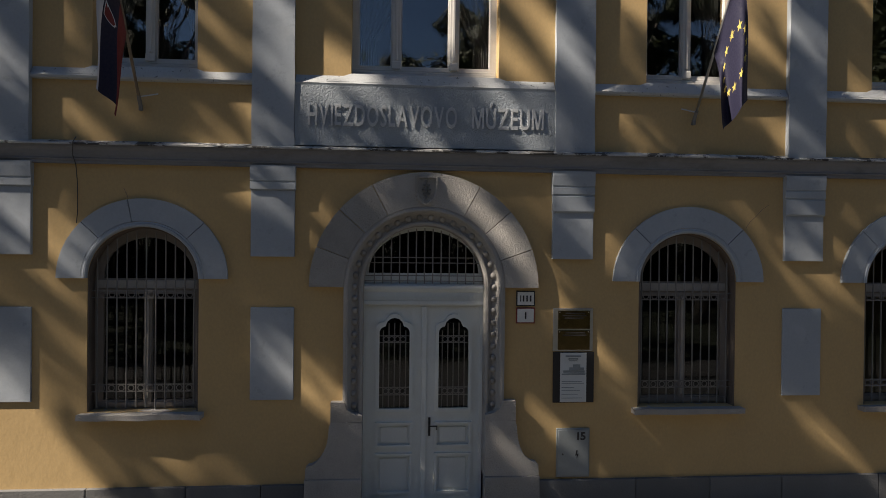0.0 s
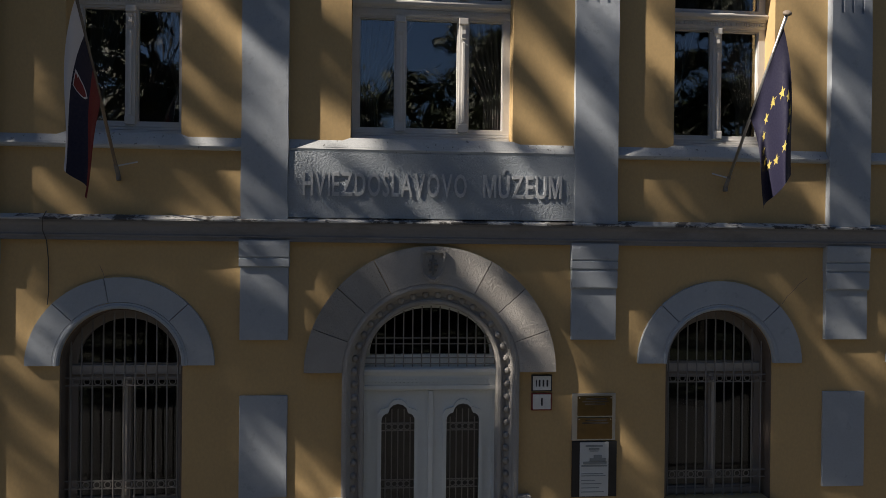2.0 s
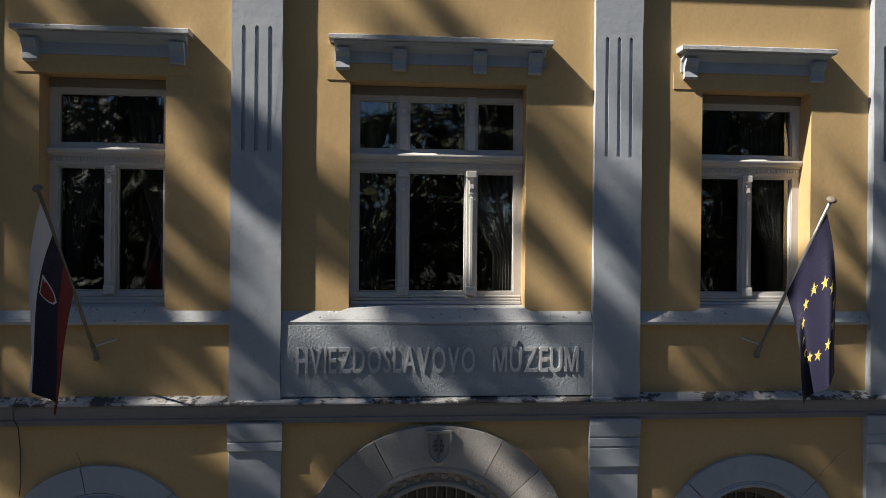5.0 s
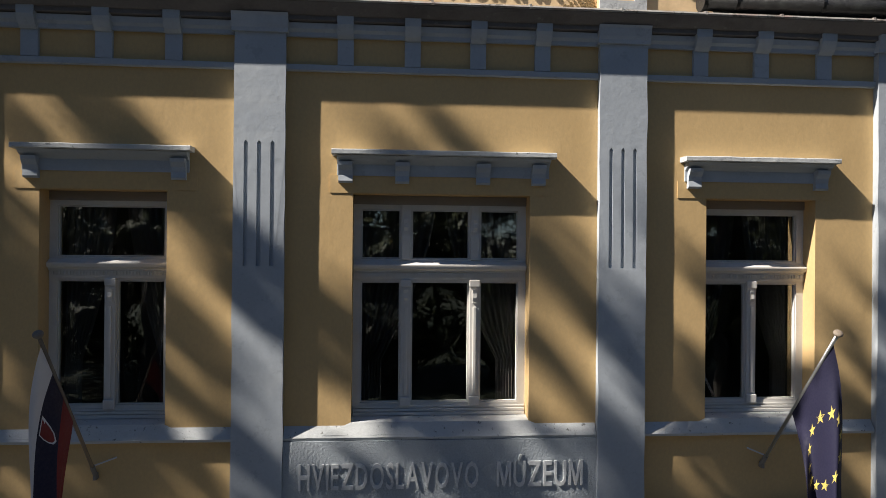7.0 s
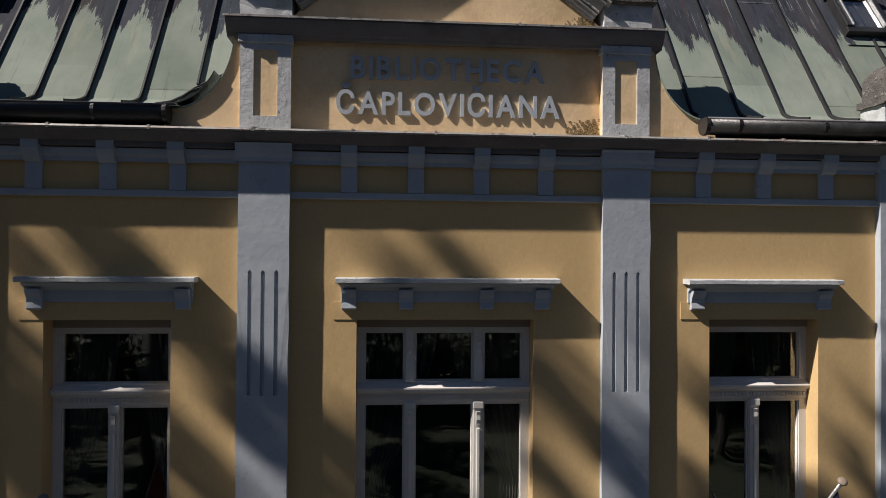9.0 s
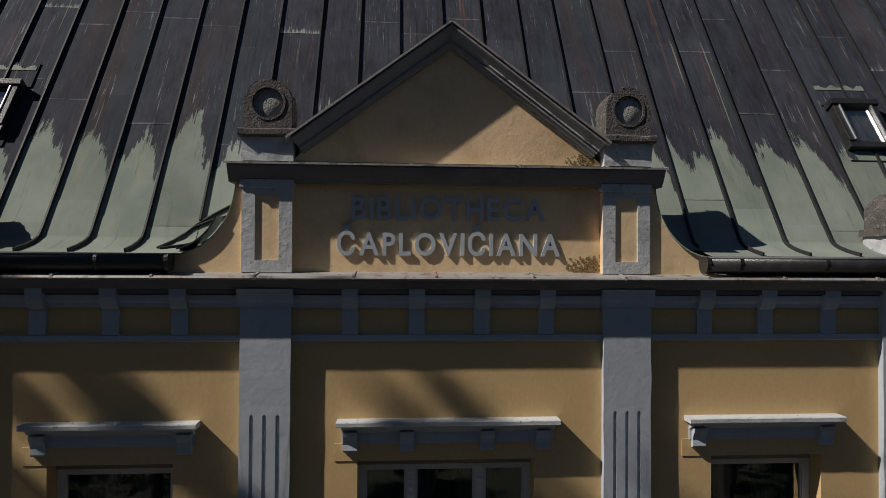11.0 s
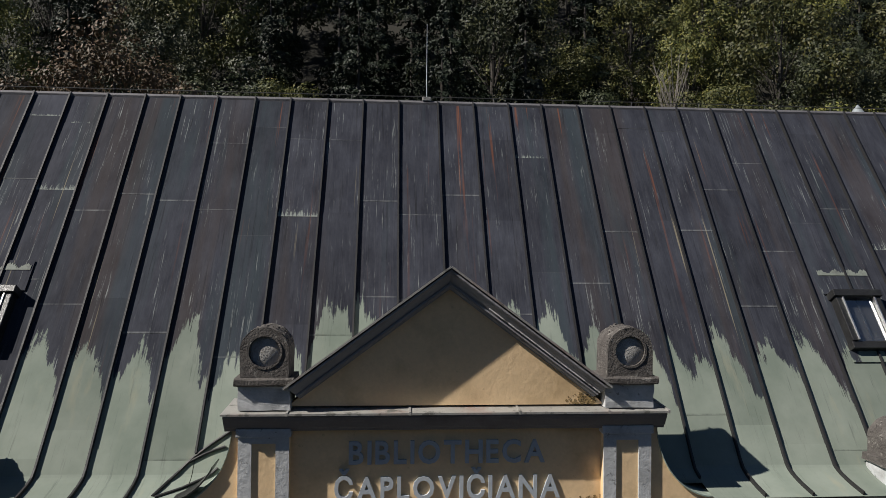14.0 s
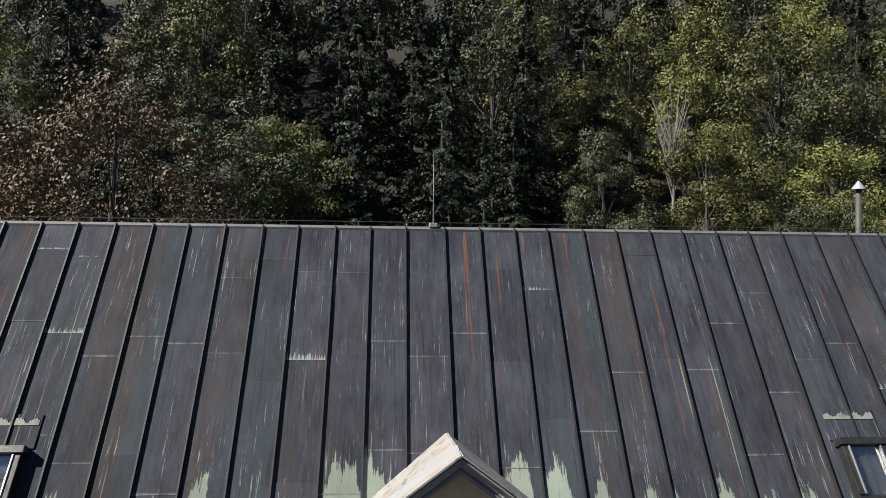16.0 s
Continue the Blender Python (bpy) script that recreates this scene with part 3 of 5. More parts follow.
def roof_strip(x0, x1, s0, s1, lift, name, mat, thick=0.006):
    bm = bmesh.new()
    n_steps = max(2, int((min(s1, 1) - s0) * 7) + (2 if s1 > 1 else 0)) if s0 < 1 else 2
    rows = []
    for i in range(n_steps + 1):
        s = s0 + (s1 - s0) * i / n_steps
        p, q = roof_at(s), roof_at(min(s + 0.01, 2.0)) - roof_at(max(s - 0.01, 0.0))
        nrm = Vector((-q.y, q.x)).normalized()
        top, low = p + nrm * lift, p + nrm * (lift - thick)
        rows.append([bm.verts.new((x0, top.x, top.y)), bm.verts.new((x1, top.x, top.y)), bm.verts.new((x1, low.x, low.y)), bm.verts.new((x0, low.x, low.y))])
    for r0, r1 in zip(rows, rows[1:]):
        for k in range(4):
            bm.faces.new((r0[k], r0[(k + 1) % 4], r1[(k + 1) % 4], r1[k]))
    bm.faces.new(rows[0])
    bm.faces.new(rows[-1][::-1])
    return part(name, bm, mat, roof)


def s_of_z(z):
    if z >= KINK_Z:
        return 1 + (z - KINK_Z) / (RIDGE_Z - KINK_Z)
    lo, hi = 0.0, 1.0
    for _ in range(30):
        mid = (lo + hi) / 2
        lo, hi = (mid, hi) if roof_at(mid).y < z else (lo, mid)
    return lo


SEAMS = [-6.163 - 0.565 * k for k in range(5, 0, -1)] + [-6.163, -5.625, -5.06, -4.504, -3.953, -3.38, -2.814, -2.246, -1.676, -1.118, -0.555, 0.07, 0.65, 1.217, 1.77, 2.355, 2.907, 3.484,
         4.045, 4.617, 5.177, 5.765, 6.328, 6.949, 7.481] + [7.481 + 0.565 * k for k in (1, 2)]
for x0, x1 in zip(SEAMS, SEAMS[1:]):
    mid = (x0 + x1) / 2
    cuts = [0.0]
    z = 10.55 + rng.uniform(0.0, 0.45)
    while z < 15.0:
        cuts.append(s_of_z(z))
        z += rng.uniform(1.0, 1.75)
    cuts.append(2.0)
    if abs(mid) < 2.35:
        cuts = [s_of_z(10.6)] + [c for c in cuts if c > s_of_z(11.3)]
    elif abs(mid) < 2.95:
        cuts = [s_of_z(10.32)] + [c for c in cuts if c > s_of_z(10.6)]
    for c0, c1 in zip(cuts, cuts[1:]):
        roof_strip(x0 + 0.004, x1 - 0.004, c0, c1 + (0.004 if c1 < 2 else 0), 0.006 + rng.uniform(0, 0.008), "roof_sheet", COPPER)
for x in SEAMS:
    wob = rng.uniform(-0.01, 0.01)
    s0 = s_of_z(10.62) if -2.9 < x < -2.4 else s_of_z(10.7) if abs(x) < 2.4 else (s_of_z(10.34) if abs(x) < 2.95 else 0.02)
    roof_strip(x - 0.011 + wob, x + 0.011 + wob, s0, 2.0, 0.052, "standing_seam", SEAM, 0.058)
part("ridge_cap", run([(RIDGE_Y - 0.04, RIDGE_Z - 0.05), (RIDGE_Y - 0.045, RIDGE_Z - 0.01), (RIDGE_Y, RIDGE_Z + 0.03), (RIDGE_Y + 0.05, RIDGE_Z - 0.02), (RIDGE_Y + 0.05, RIDGE_Z - 0.10)],
                      -HALF - 0.25, HALF + 0.25), LEAD, roof)

# ---- windows of the upper floor ----
SILL = material("pale_grey_sill", (0.46, 0.48, 0.48), 0.8, spread=0.1, grain=(1.5, 35), bump=0.4, bump_size=18, spots=(0.07, 0.07, 0.06), spot_size=16, spot_amount=0.8,
                stain=(0.34, 0.35, 0.34), stain_amount=0.6)


def upper_window(c, hw, posts, label):
    w = new("window")
    w.parent = house
    tagged(w, label)
    edge = hw - 0.09
    cols, x = [], -edge
    for p in posts:
        cols.append((x, p - 0.068))
        x = p + 0.068
    cols.append((x, edge))
    upper = cols if len(posts) == 2 else [(-edge, edge)]
    holes = [rect(c + a - 0.004, c + b + 0.004, 5.735, 7.075) for a, b in cols] + [rect(c + a - 0.004, c + b + 0.004, 7.33, 7.875) for a, b in upper]
    part("window_frame", plate(rect(c - hw, c + hw, 5.56, 8.03), holes, 0.255, 0.325), WINDOW_WHITE, w, "white painted wooden frame")
    # inner sash lips
    lips = bmesh.new()
    for a, b, z0, z1 in [(a, b, 5.74, 7.07) for a, b in cols] + [(a, b, 7.335, 7.87) for a, b in upper]:
        plate(rect(c + a - 0.002, c + b + 0.002, z0 - 0.002, z1 + 0.002), [rect(c + a + 0.008, c + b - 0.008, z0 + 0.008, z1 - 0.008)], 0.270, 0.317, lips)
    part("sash", lips, WINDOW_WHITE, w)
    part("top_rail", box(c - hw, c + hw, 0.230, 0.253, 7.93, 8.028, 0.006), BROWN, w)
    for z0, z1, y in ((5.60, 5.635, 0.210), (5.64, 5.67, 0.225), (5.675, 5.70, 0.240)):
        part("sill_rail", box(c - hw + 0.01, c + hw - 0.01, y, 0.254, z0, z1, 0.005), WINDOW_WHITE, w)
    part("transom", run([(0.254, 7.10), (0.240, 7.10), (0.235, 7.12), (0.235, 7.18), (0.220, 7.185), (0.220, 7.20), (0.185, 7.22), (0.175, 7.25), (0.175, 7.265), (0.205, 7.28), (0.254, 7.31)],
                        c - hw + 0.005, c + hw - 0.005), WINDOW_WHITE, w)
    dent = bmesh.new()
    k = int((2 * hw - 0.06) / 0.034)
    for i in range(k):
        x = c - hw + 0.04 + i * 0.034
        box(x, x + 0.018, 0.221, 0.236, 7.135, 7.172, 0, dent)
    tagged(part("dentil_strip", dent, WINDOW_WHITE, w), "row of tiny white dentils", kind="stuff")
    for p in posts:
        part("mullion", box(c + p - 0.055, c + p + 0.055, 0.230, 0.254, 5.70, 7.10, 0.006), WINDOW_WHITE, w)
        part("mullion_rib", box(c + p - 0.018, c + p + 0.018, 0.210, 0.231, 5.82, 6.80, 0.006), WINDOW_WHITE, w)
        part("mullion_cap", box(c + p - 0.06, c + p + 0.06, 0.210, 0.231, 7.02, 7.10, 0.008), WINDOW_WHITE, w)
        part("mullion_bracket", run([(0.231, 6.84), (0.215, 6.84), (0.215, 6.86), (0.200, 6.90), (0.205, 6.95), (0.195, 6.99), (0.231, 6.99)], c + p - 0.022, c + p + 0.022), WINDOW_WHITE, w)
        part("mullion_base", box(c + p - 0.062, c + p + 0.062, 0.205, 0.231, 5.70, 5.80, 0.008), WINDOW_WHITE, w)
        if len(posts) == 2:
            part("mullion", box(c + p - 0.05, c + p + 0.05, 0.230, 0.254, 7.32, 7.93, 0.006), WINDOW_WHITE, w)
            part("mullion_bracket", run([(0.231, 7.62), (0.215, 7.62), (0.215, 7.64), (0.200, 7.68), (0.205, 7.73), (0.195, 7.77), (0.231, 7.77)], c + p - 0.022, c + p + 0.022), WINDOW_WHITE, w)
    for a, b in cols:
        part("pane", box(c + a - 0.005, c + b + 0.005, 0.293, 0.297, 5.735, 7.075), GLASS, w)
    for a, b in upper:
        part("pane", box(c + a - 0.005, c + b + 0.005, 0.293, 0.297, 7.33, 7.875), GLASS, w)
    return w


upper_window(-0.017, 0.965, (-0.383, 0.385), "three-light white window with dentilled transom")
for c in UPPER:
    upper_window(c, 0.642, (0.0,), "two-light white window with dentilled transom")


def curtain(x0, x1, z0, z1, sweep_to, y=0.55):
    """A net curtain gathered to one side at a third of its height."""
    bm = bmesh.new()
    rows = []
    for i in range(25):
        t = i / 24
        z = z1 + (z0 - z1) * t
        pull = min(1.0, t / 0.75) ** 1.6
        row = []
        for k in range(41):
            u = k / 40
            xa = x0 + (x1 - x0) * u
            xb = sweep_to + (xa - sweep_to) * 0.3
            x = xa + (xb - xa) * pull
            row.append(bm.verts.new((x, y + 0.045 * math.sin(u * 50 + 2 * t), z)))
        rows.append(row)
    for r0, r1 in zip(rows, rows[1:]):
        for k in range(40):
            bm.faces.new((r0[k], r0[k + 1], r1[k + 1], r1[k]))
    return tagged(part("curtain", bm, CURTAIN, smooth=True), "thin grey net curtain drawn aside behind the window", "curtain", "curtains in the upper windows")


for c, hw in ((0.0, 0.93), (-3.56, 0.6), (3.59, 0.6), (6.80, 0.6)):
    curtain(c - hw, c - 0.05, 5.55, 8.0, c - hw)
    curtain(c + 0.05, c + hw, 5.55, 8.0, c + hw)

# sloped sills that run the width of each bay, hoods and their brackets
for a, b, c, hw in ((-8.135, -5.44, -6.78, 0.635), (-4.91, -2.22, -3.56, 0.635), (-1.69, 1.69, -0.017, 0.965), (2.22, 4.91, 3.59, 0.642), (5.44, 8.135, 6.80, 0.642)):
    bm = hand_run([(YW + 0.002, 5.39), (-0.036, 5.40), (-0.046, 5.43), (-0.036, 5.447), (YW + 0.002, 5.545)], a + 0.003, b - 0.003)
    sill = part("window_ledge", bm, SILL, house, "sloped pale grey ledge under the window")
    bm = bmesh.new()
    v = [bm.verts.new(q) for q in ((c - hw - 0.30, -0.033, 5.455), (c + hw + 0.30, -0.033, 5.455), (c + hw, 0.255, 5.60), (c - hw, 0.255, 5.60), (c - hw, YW, 5.575), (c + hw, YW, 5.575),
                                   (c - hw - 0.30, -0.033, 5.44), (c + hw + 0.30, -0.033, 5.44), (c + hw, 0.255, 5.50), (c - hw, 0.255, 5.50))]
    for q in ((0, 1, 5, 4), (4, 5, 2, 3), (6, 7, 1, 0), (2, 8, 9, 3), (6, 9, 8, 7), (1, 7, 8, 2), (0, 3, 9, 6)):
        try:
            bm.faces.new([v[i] for i in q])
        except ValueError:
            pass
    part("ledge_ramp", bm, SILL, sill)
HOOD = [(YW, 8.22), (0.008, 8.22), (0.008, 8.34), (-0.015, 8.355), (-0.035, 8.37), (-0.08, 8.395), (-0.105, 8.425), (YW, 8.43)]
for c, hw, spots_x in ((0.0, 1.20, (-1.06, -0.455, 0.42, 1.03)), (-3.53, 0.89, (-0.74, 0.74)), (3.53, 0.89, (-0.74, 0.74)), (-6.75, 0.89, (-0.74, 0.74)), (6.75, 0.89, (-0.74, 0.74))):
    hood = part("window_hood", hand_run(HOOD, c - hw + 0.05, c + hw - 0.05, 0.004), GREY, house, "grey moulded window hood on brackets")
    part("hood_slab", hand_run([(YW + 0.004, 8.43), (-0.138, 8.43), (-0.145, 8.437), (-0.145, 8.476), (-0.138, 8.485), (YW + 0.004, 8.487)], c - hw, c + hw, 0.006, 5.0, 0.06), SILL, hood)
    for o in spots_x:
        part("bracket", run([(YW, 8.14), (-0.015, 8.14), (-0.03, 8.16), (-0.022, 8.22), (-0.035, 8.27), (-0.07, 8.32), (-0.078, 8.36), (YW, 8.36)], c + o - 0.075, c + o + 0.075), GREY, hood)
    ew = hw + 0.03
    part("lintel_panel", box(c - ew, c + ew, YW - 0.008, YW + 0.003, 8.035, 8.225), OCHRE, hood)

# ---- ground-floor windows ----
def ground_window(c):
    w = new("window")
    w.parent = house
    tagged(w, "arched barred ground-floor window with aged frame")
    oh, spring = 0.68, 2.90
    body = arched(c, oh, 1.22, spring, 0.66)
    lower = [rect(c - 0.56, c - 0.055, 1.33, 2.70), rect(c + 0.055, c + 0.56, 1.33, 2.70)]
    top = arched(c, 0.56, 2.90, 2.93, 0.50)
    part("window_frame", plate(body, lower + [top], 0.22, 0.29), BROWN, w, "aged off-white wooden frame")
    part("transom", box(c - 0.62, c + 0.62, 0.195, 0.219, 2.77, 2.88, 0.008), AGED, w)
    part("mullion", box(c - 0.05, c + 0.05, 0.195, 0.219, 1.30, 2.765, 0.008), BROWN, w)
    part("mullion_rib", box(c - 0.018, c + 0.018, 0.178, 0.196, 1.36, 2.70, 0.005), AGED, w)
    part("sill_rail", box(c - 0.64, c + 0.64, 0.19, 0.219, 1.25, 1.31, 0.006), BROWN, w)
    for r in lower:
        part("pane", box(r[0][0] - 0.005, r[1][0] + 0.005, 0.256, 0.260, 1.325, 2.705), LOW_GLASS, w)
    part("pane", plate(arched(c, 0.565, 2.895, 2.93, 0.505), [], 0.256, 0.260), LOW_GLASS, w)
    for i in range(11):
        o = -0.60 + 0.12 * i
        z1 = spring + 0.64 * math.sqrt(max(0.0, 1 - (o / 0.67) ** 2)) - 0.02
        part("bar", rod((c + o, 0.13, 1.24), (c + o, 0.13, z1), 0.0090, sides=6), BAR, w)
    for z in (1.46, 1.55, 2.655, 2.745):
        part("cross_bar", box(c - 0.67, c + 0.67, 0.124, 0.136, z - 0.006, z + 0.006), BAR, w)
    for z in (2.70, 1.505):
        for i in range(10):
            bm = bmesh.new()
            st = [((c - 0.54 + 0.12 * i + 0.036 * math.cos(a), z + 0.036 * math.sin(a)), (math.cos(a), math.sin(a))) for a in [2 * math.pi * k / 14 for k in range(15)]]
            sweep(st, [(-0.005, 0.125), (0.005, 0.125), (0.005, 0.135), (-0.005, 0.135)], bm)
            part("ring", bm, BAR, w)
    # thin lining that paints the recess's shade over the ochre wall
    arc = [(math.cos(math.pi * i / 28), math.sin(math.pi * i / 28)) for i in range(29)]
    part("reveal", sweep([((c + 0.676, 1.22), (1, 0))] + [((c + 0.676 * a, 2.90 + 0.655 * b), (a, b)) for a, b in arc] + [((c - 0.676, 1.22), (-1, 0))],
                         [(-0.014, YW + 0.005), (0.002, YW + 0.005), (0.002, 0.219), (-0.014, 0.219)]), REVEAL_SHADE, w, "ochre reveal with its shade painted dark brown")
    # worn stone sill
    bm = box(c - 0.76, c + 0.76, -0.11, 0.20, 1.145, 1.215)
    bmesh.ops.subdivide_edges(bm, edges=bm.edges, cuts=5, use_grid_fill=True)
    for v in bm.verts:
        v.co += (0.022 if c < 0 else 0.010) * noise.noise_vector(v.co * 4.0)
    part("window_sill", bm, STONE, w, "rough worn stone sill")
    # arched surround
    sur = part("arch_rim", sweep([((c + 0.70, 2.91), (1, 0))] + [((c + 0.70 * math.cos(math.pi * i / 28), 2.91 + 0.67 * math.sin(math.pi * i / 28)), (math.cos(math.pi * i / 28), math.sin(math.pi * i / 28)))
                                 for i in range(29)] + [((c - 0.70, 2.91), (-1, 0))],
                                 [(-0.02, -0.012), (-0.005, -0.032), (0.02, -0.032), (0.03, -0.018), (0.05, -0.018), (0.05, YW), (-0.02, YW)]), GREY, w)
    for a0, a1 in ((0.0, 44.0), (44.6, 100.0 if c < 0 else 135.4), (100.6 if c < 0 else 136.0, 135.4) if c < 0 else (136.0, 136.2), (136.0, 180.0)):
        if a1 - a0 > 1:
            part("voussoir", plate(ring(c, 2.91, 0.752, 1.045, a0, a1, 0.965), [], -0.018, YW + 0.002), GREY, w)
    return w


for c in WIN:
    ground_window(c)

# ---- portal ----
portal = part("portal_reveal", sweep([((1.02, -0.1), (1, 0)), ((1.02, 2.82), (1, 0))] + [((1.02 * math.cos(math.pi * i / 32), 2.82 + 1.02 * math.sin(math.pi * i / 32)), (math.cos(math.pi * i / 32), math.sin(math.pi * i / 32)))
               for i in range(1, 32)] + [((-1.02, 2.82), (-1, 0)), ((-1.02, -0.1), (-1, 0))],
               [(0.03, -0.045), (0.0, -0.06), (-0.025, -0.06), (-0.045, -0.035), (-0.05, 0.01), (-0.075, 0.045), (-0.12, 0.07), (-0.155, 0.06), (-0.165, 0.03), (-0.185, 0.02), (-0.215, 0.03), (-0.225, 0.06), (-0.225, 0.42), (0.03, 0.42)]),
              STONE, house, "carved granite portal arch with beads and shield")
bead = None
stations = [(0.915, 1.27 + 0.155 * i) for i in range(10)]
stations += [(0.915 * math.cos(math.pi * i / 19), 2.82 + 0.915 * math.sin(math.pi * i / 19)) for i in range(20)]
stations += [(-0.915, 1.27 + 0.155 * i) for i in range(10)]
for x, z in stations:
    if bead is None:
        bm = bmesh.new()
        bmesh.ops.create_icosphere(bm, subdivisions=2, radius=0.043)
        for v in bm.verts:
            v.co.y *= 0.9
        bead = part("bead", bm, STONE, portal, smooth=True)
        bead.location = (x, 0.058, z)
    else:
        again(bead, portal, (x, 0.058, z))
for a0, a1 in ((0, 19.6), (20, 41.6), (42, 61.6), (62, 117.6), (118, 138.1), (138.5, 159.6), (160, 180)):
    part("voussoir", plate(ring(0, 2.82, 1.05, 1.49, a0, a1, 1.0, 14), [], -0.055, YW + 0.004), STONE, portal)
for s in (-1, 1):
    pts = [(0.80, 0.36), (1.515, 0.36), (1.51, 0.50)]
    for i in range(9):
        a = radians(90 * i / 8)
        pts.append((1.48 - 0.26 * math.sin(a), 0.53 + 0.48 * (1 - math.cos(a))))
    pts += [(1.20, 1.08)]
    part("portal_base", plate([(s * x, z) for x, z in pts] + [(s * 0.80, 1.08)], [], -0.085, 0.42), STONE, portal)
    part("portal_base", plate([(s * x, z) for x, z in ((0.80, 1.084), (1.20, 1.084), (1.20, 1.34), (1.03, 1.34), (1.0, 1.25), (0.92, 1.19), (0.80, 1.16))], [], -0.085, 0.42), STONE, portal)
    part("portal_base", box(s * 1.16 - 0.365, s * 1.16 + 0.365, -0.115, 0.42, GROUND, 0.356, 0.01), STONE, portal)
SH = [(-0.145, 4.26), (0.145, 4.26), (0.145, 4.06), (0.11, 3.96), (0.05, 3.905), (0.0, 3.88), (-0.05, 3.905), (-0.11, 3.96), (-0.145, 4.06)]
shield = part("shield", plate(SH, [[(x * 0.82, 4.09 + (z - 4.09) * 0.84) for x, z in SH]], -0.09, -0.053), STONE, portal)
cross = bmesh.new()
box(-0.012, 0.012, -0.084, -0.054, 3.97, 4.21, 0, cross)
for z, h in ((4.14, 0.045), (4.085, 0.06), (4.03, 0.045)):
    box(-h, h, -0.083, -0.054, z - 0.011, z + 0.011, 0, cross)
part("shield_cross", cross, PLINTH, portal)
part("threshold", box(-1.02, 1.02, -0.30, 0.45, GROUND, -0.06, 0.012), STONE, portal)

# ---- door ----
door = new("door")
door.parent = house
tagged(door, "white double door with trefoil glass lights")
part("door_frame", plate(rect(-0.80, 0.80, -0.06, 2.60), [rect(-0.755, 0.755, -0.05, 2.56)], 0.21, 0.33), WHITE, door)


def light_shape(c, hw, z0, z1):
    """A tall light with a stepped, three-lobed head."""
    pts = [(c - hw, z0), (c + hw, z0), (c + hw, z1 - 0.20)]
    pts += [(c + hw - 0.075 + 0.075 * math.cos(a), z1 - 0.20 + 0.085 * math.sin(a)) for a in [radians(d) for d in (20, 45, 70, 90)]]
    pts += [(c + 0.115 * math.cos(radians(d)), z1 - 0.105 + 0.105 * math.sin(radians(d))) for d in (5, 30, 60, 90, 120, 150, 175)]
    pts += [(c - hw + 0.075 - 0.075 * math.cos(a), z1 - 0.20 + 0.085 * math.sin(a)) for a in [radians(d) for d in (90, 70, 45, 20)]]
    pts += [(c - hw, z1 - 0.20)]
    return pts


for c, lx0, lx1 in ((-0.385, -0.755, 0.005), (0.405, 0.012, 0.755)):
    glass = light_shape(c, 0.205, 1.18, 2.40)
    leaf = part("door_leaf", plate(rect(lx0, lx1, -0.05, 2.555), [glass, rect(c - 0.24, c + 0.24, 0.67, 0.99), rect(c - 0.24, c + 0.24, 0.05, 0.575)], 0.235, 0.285), WHITE, door)
    grow = light_shape(c, 0.245, 1.14, 2.45)
    part("light_moulding", plate(grow, [light_shape(c, 0.20, 1.185, 2.395)], 0.20, 0.236), WHITE, door)
    part("pane", plate(glass, [], 0.262, 0.266), LOW_GLASS, door)
    for z0, z1 in ((0.67, 0.99), (0.05, 0.575)):
        part("panel_moulding", plate(rect(c - 0.25, c + 0.25, z0 - 0.01, z1 + 0.01), [rect(c - 0.215, c + 0.215, z0 + 0.025, z1 - 0.025)], 0.205, 0.256), WHITE, door)
        part("panel", box(c - 0.24, c + 0.24, 0.256, 0.272, z0, z1), WHITE, door)
        part("panel_field", box(c - 0.18, c + 0.18, 0.236, 0.257, z0 + 0.06, z1 - 0.06, 0.006), WHITE, door)
    for i in range(5):
        o = -0.15 + 0.075 * i
        part("bar", rod((c + o, 0.25, 1.19), (c + o, 0.25, 2.22 + (0.10 if abs(o) < 0.1 else 0)), 0.008, sides=6), BAR, door)
    for z in (1.36, 1.46, 2.06, 2.15):
        part("cross_bar", box(c - 0.20, c + 0.20, 0.245, 0.255, z - 0.006, z + 0.006), BAR, door)
    for z in (1.41, 2.105):
        for i in range(4):
            st = [((c - 0.1125 + 0.075 * i + 0.034 * math.cos(a), z + 0.034 * math.sin(a)), (math.cos(a), math.sin(a))) for a in [2 * math.pi * k / 12 for k in range(13)]]
            part("ring", sweep(st, [(-0.005, 0.246), (0.005, 0.246), (0.005, 0.254), (-0.005, 0.254)]), BAR, door)
part("astragal", box(-0.022, 0.042, 0.205, 0.236, -0.05, 2.55, 0.006), WHITE, door)
part("handle_plate", box(0.075, 0.105, 0.222, 0.236, 0.81, 1.06, 0.004), BLACK, door)
bm = rod((0.09, 0.225, 0.955), (0.09, 0.165, 0.955), 0.010)
rod((0.09, 0.168, 0.955), (0.195, 0.168, 0.955), 0.009, bm)
rod((0.187, 0.168, 0.955), (0.187, 0.168, 0.905), 0.008, bm)
part("handle", bm, BLACK, door, "black lever handle")
part("transom_beam", run([(0.33, 2.56), (0.19, 2.56), (0.17, 2.58), (0.17, 2.62), (0.185, 2.63), (0.185, 2.74), (0.165, 2.76), (0.15, 2.79), (0.15, 2.82), (0.19, 2.85), (0.33, 2.85)], -0.80, 0.80), WHITE, door)
dent = bmesh.new()
for i in range(30):
    x = -0.74 + i * 0.05
    box(x, x + 0.026, 0.165, 0.187, 2.665, 2.70, 0, dent)
    box(x + 0.012, x + 0.036, 0.168, 0.187, 2.635, 2.66, 0, dent)
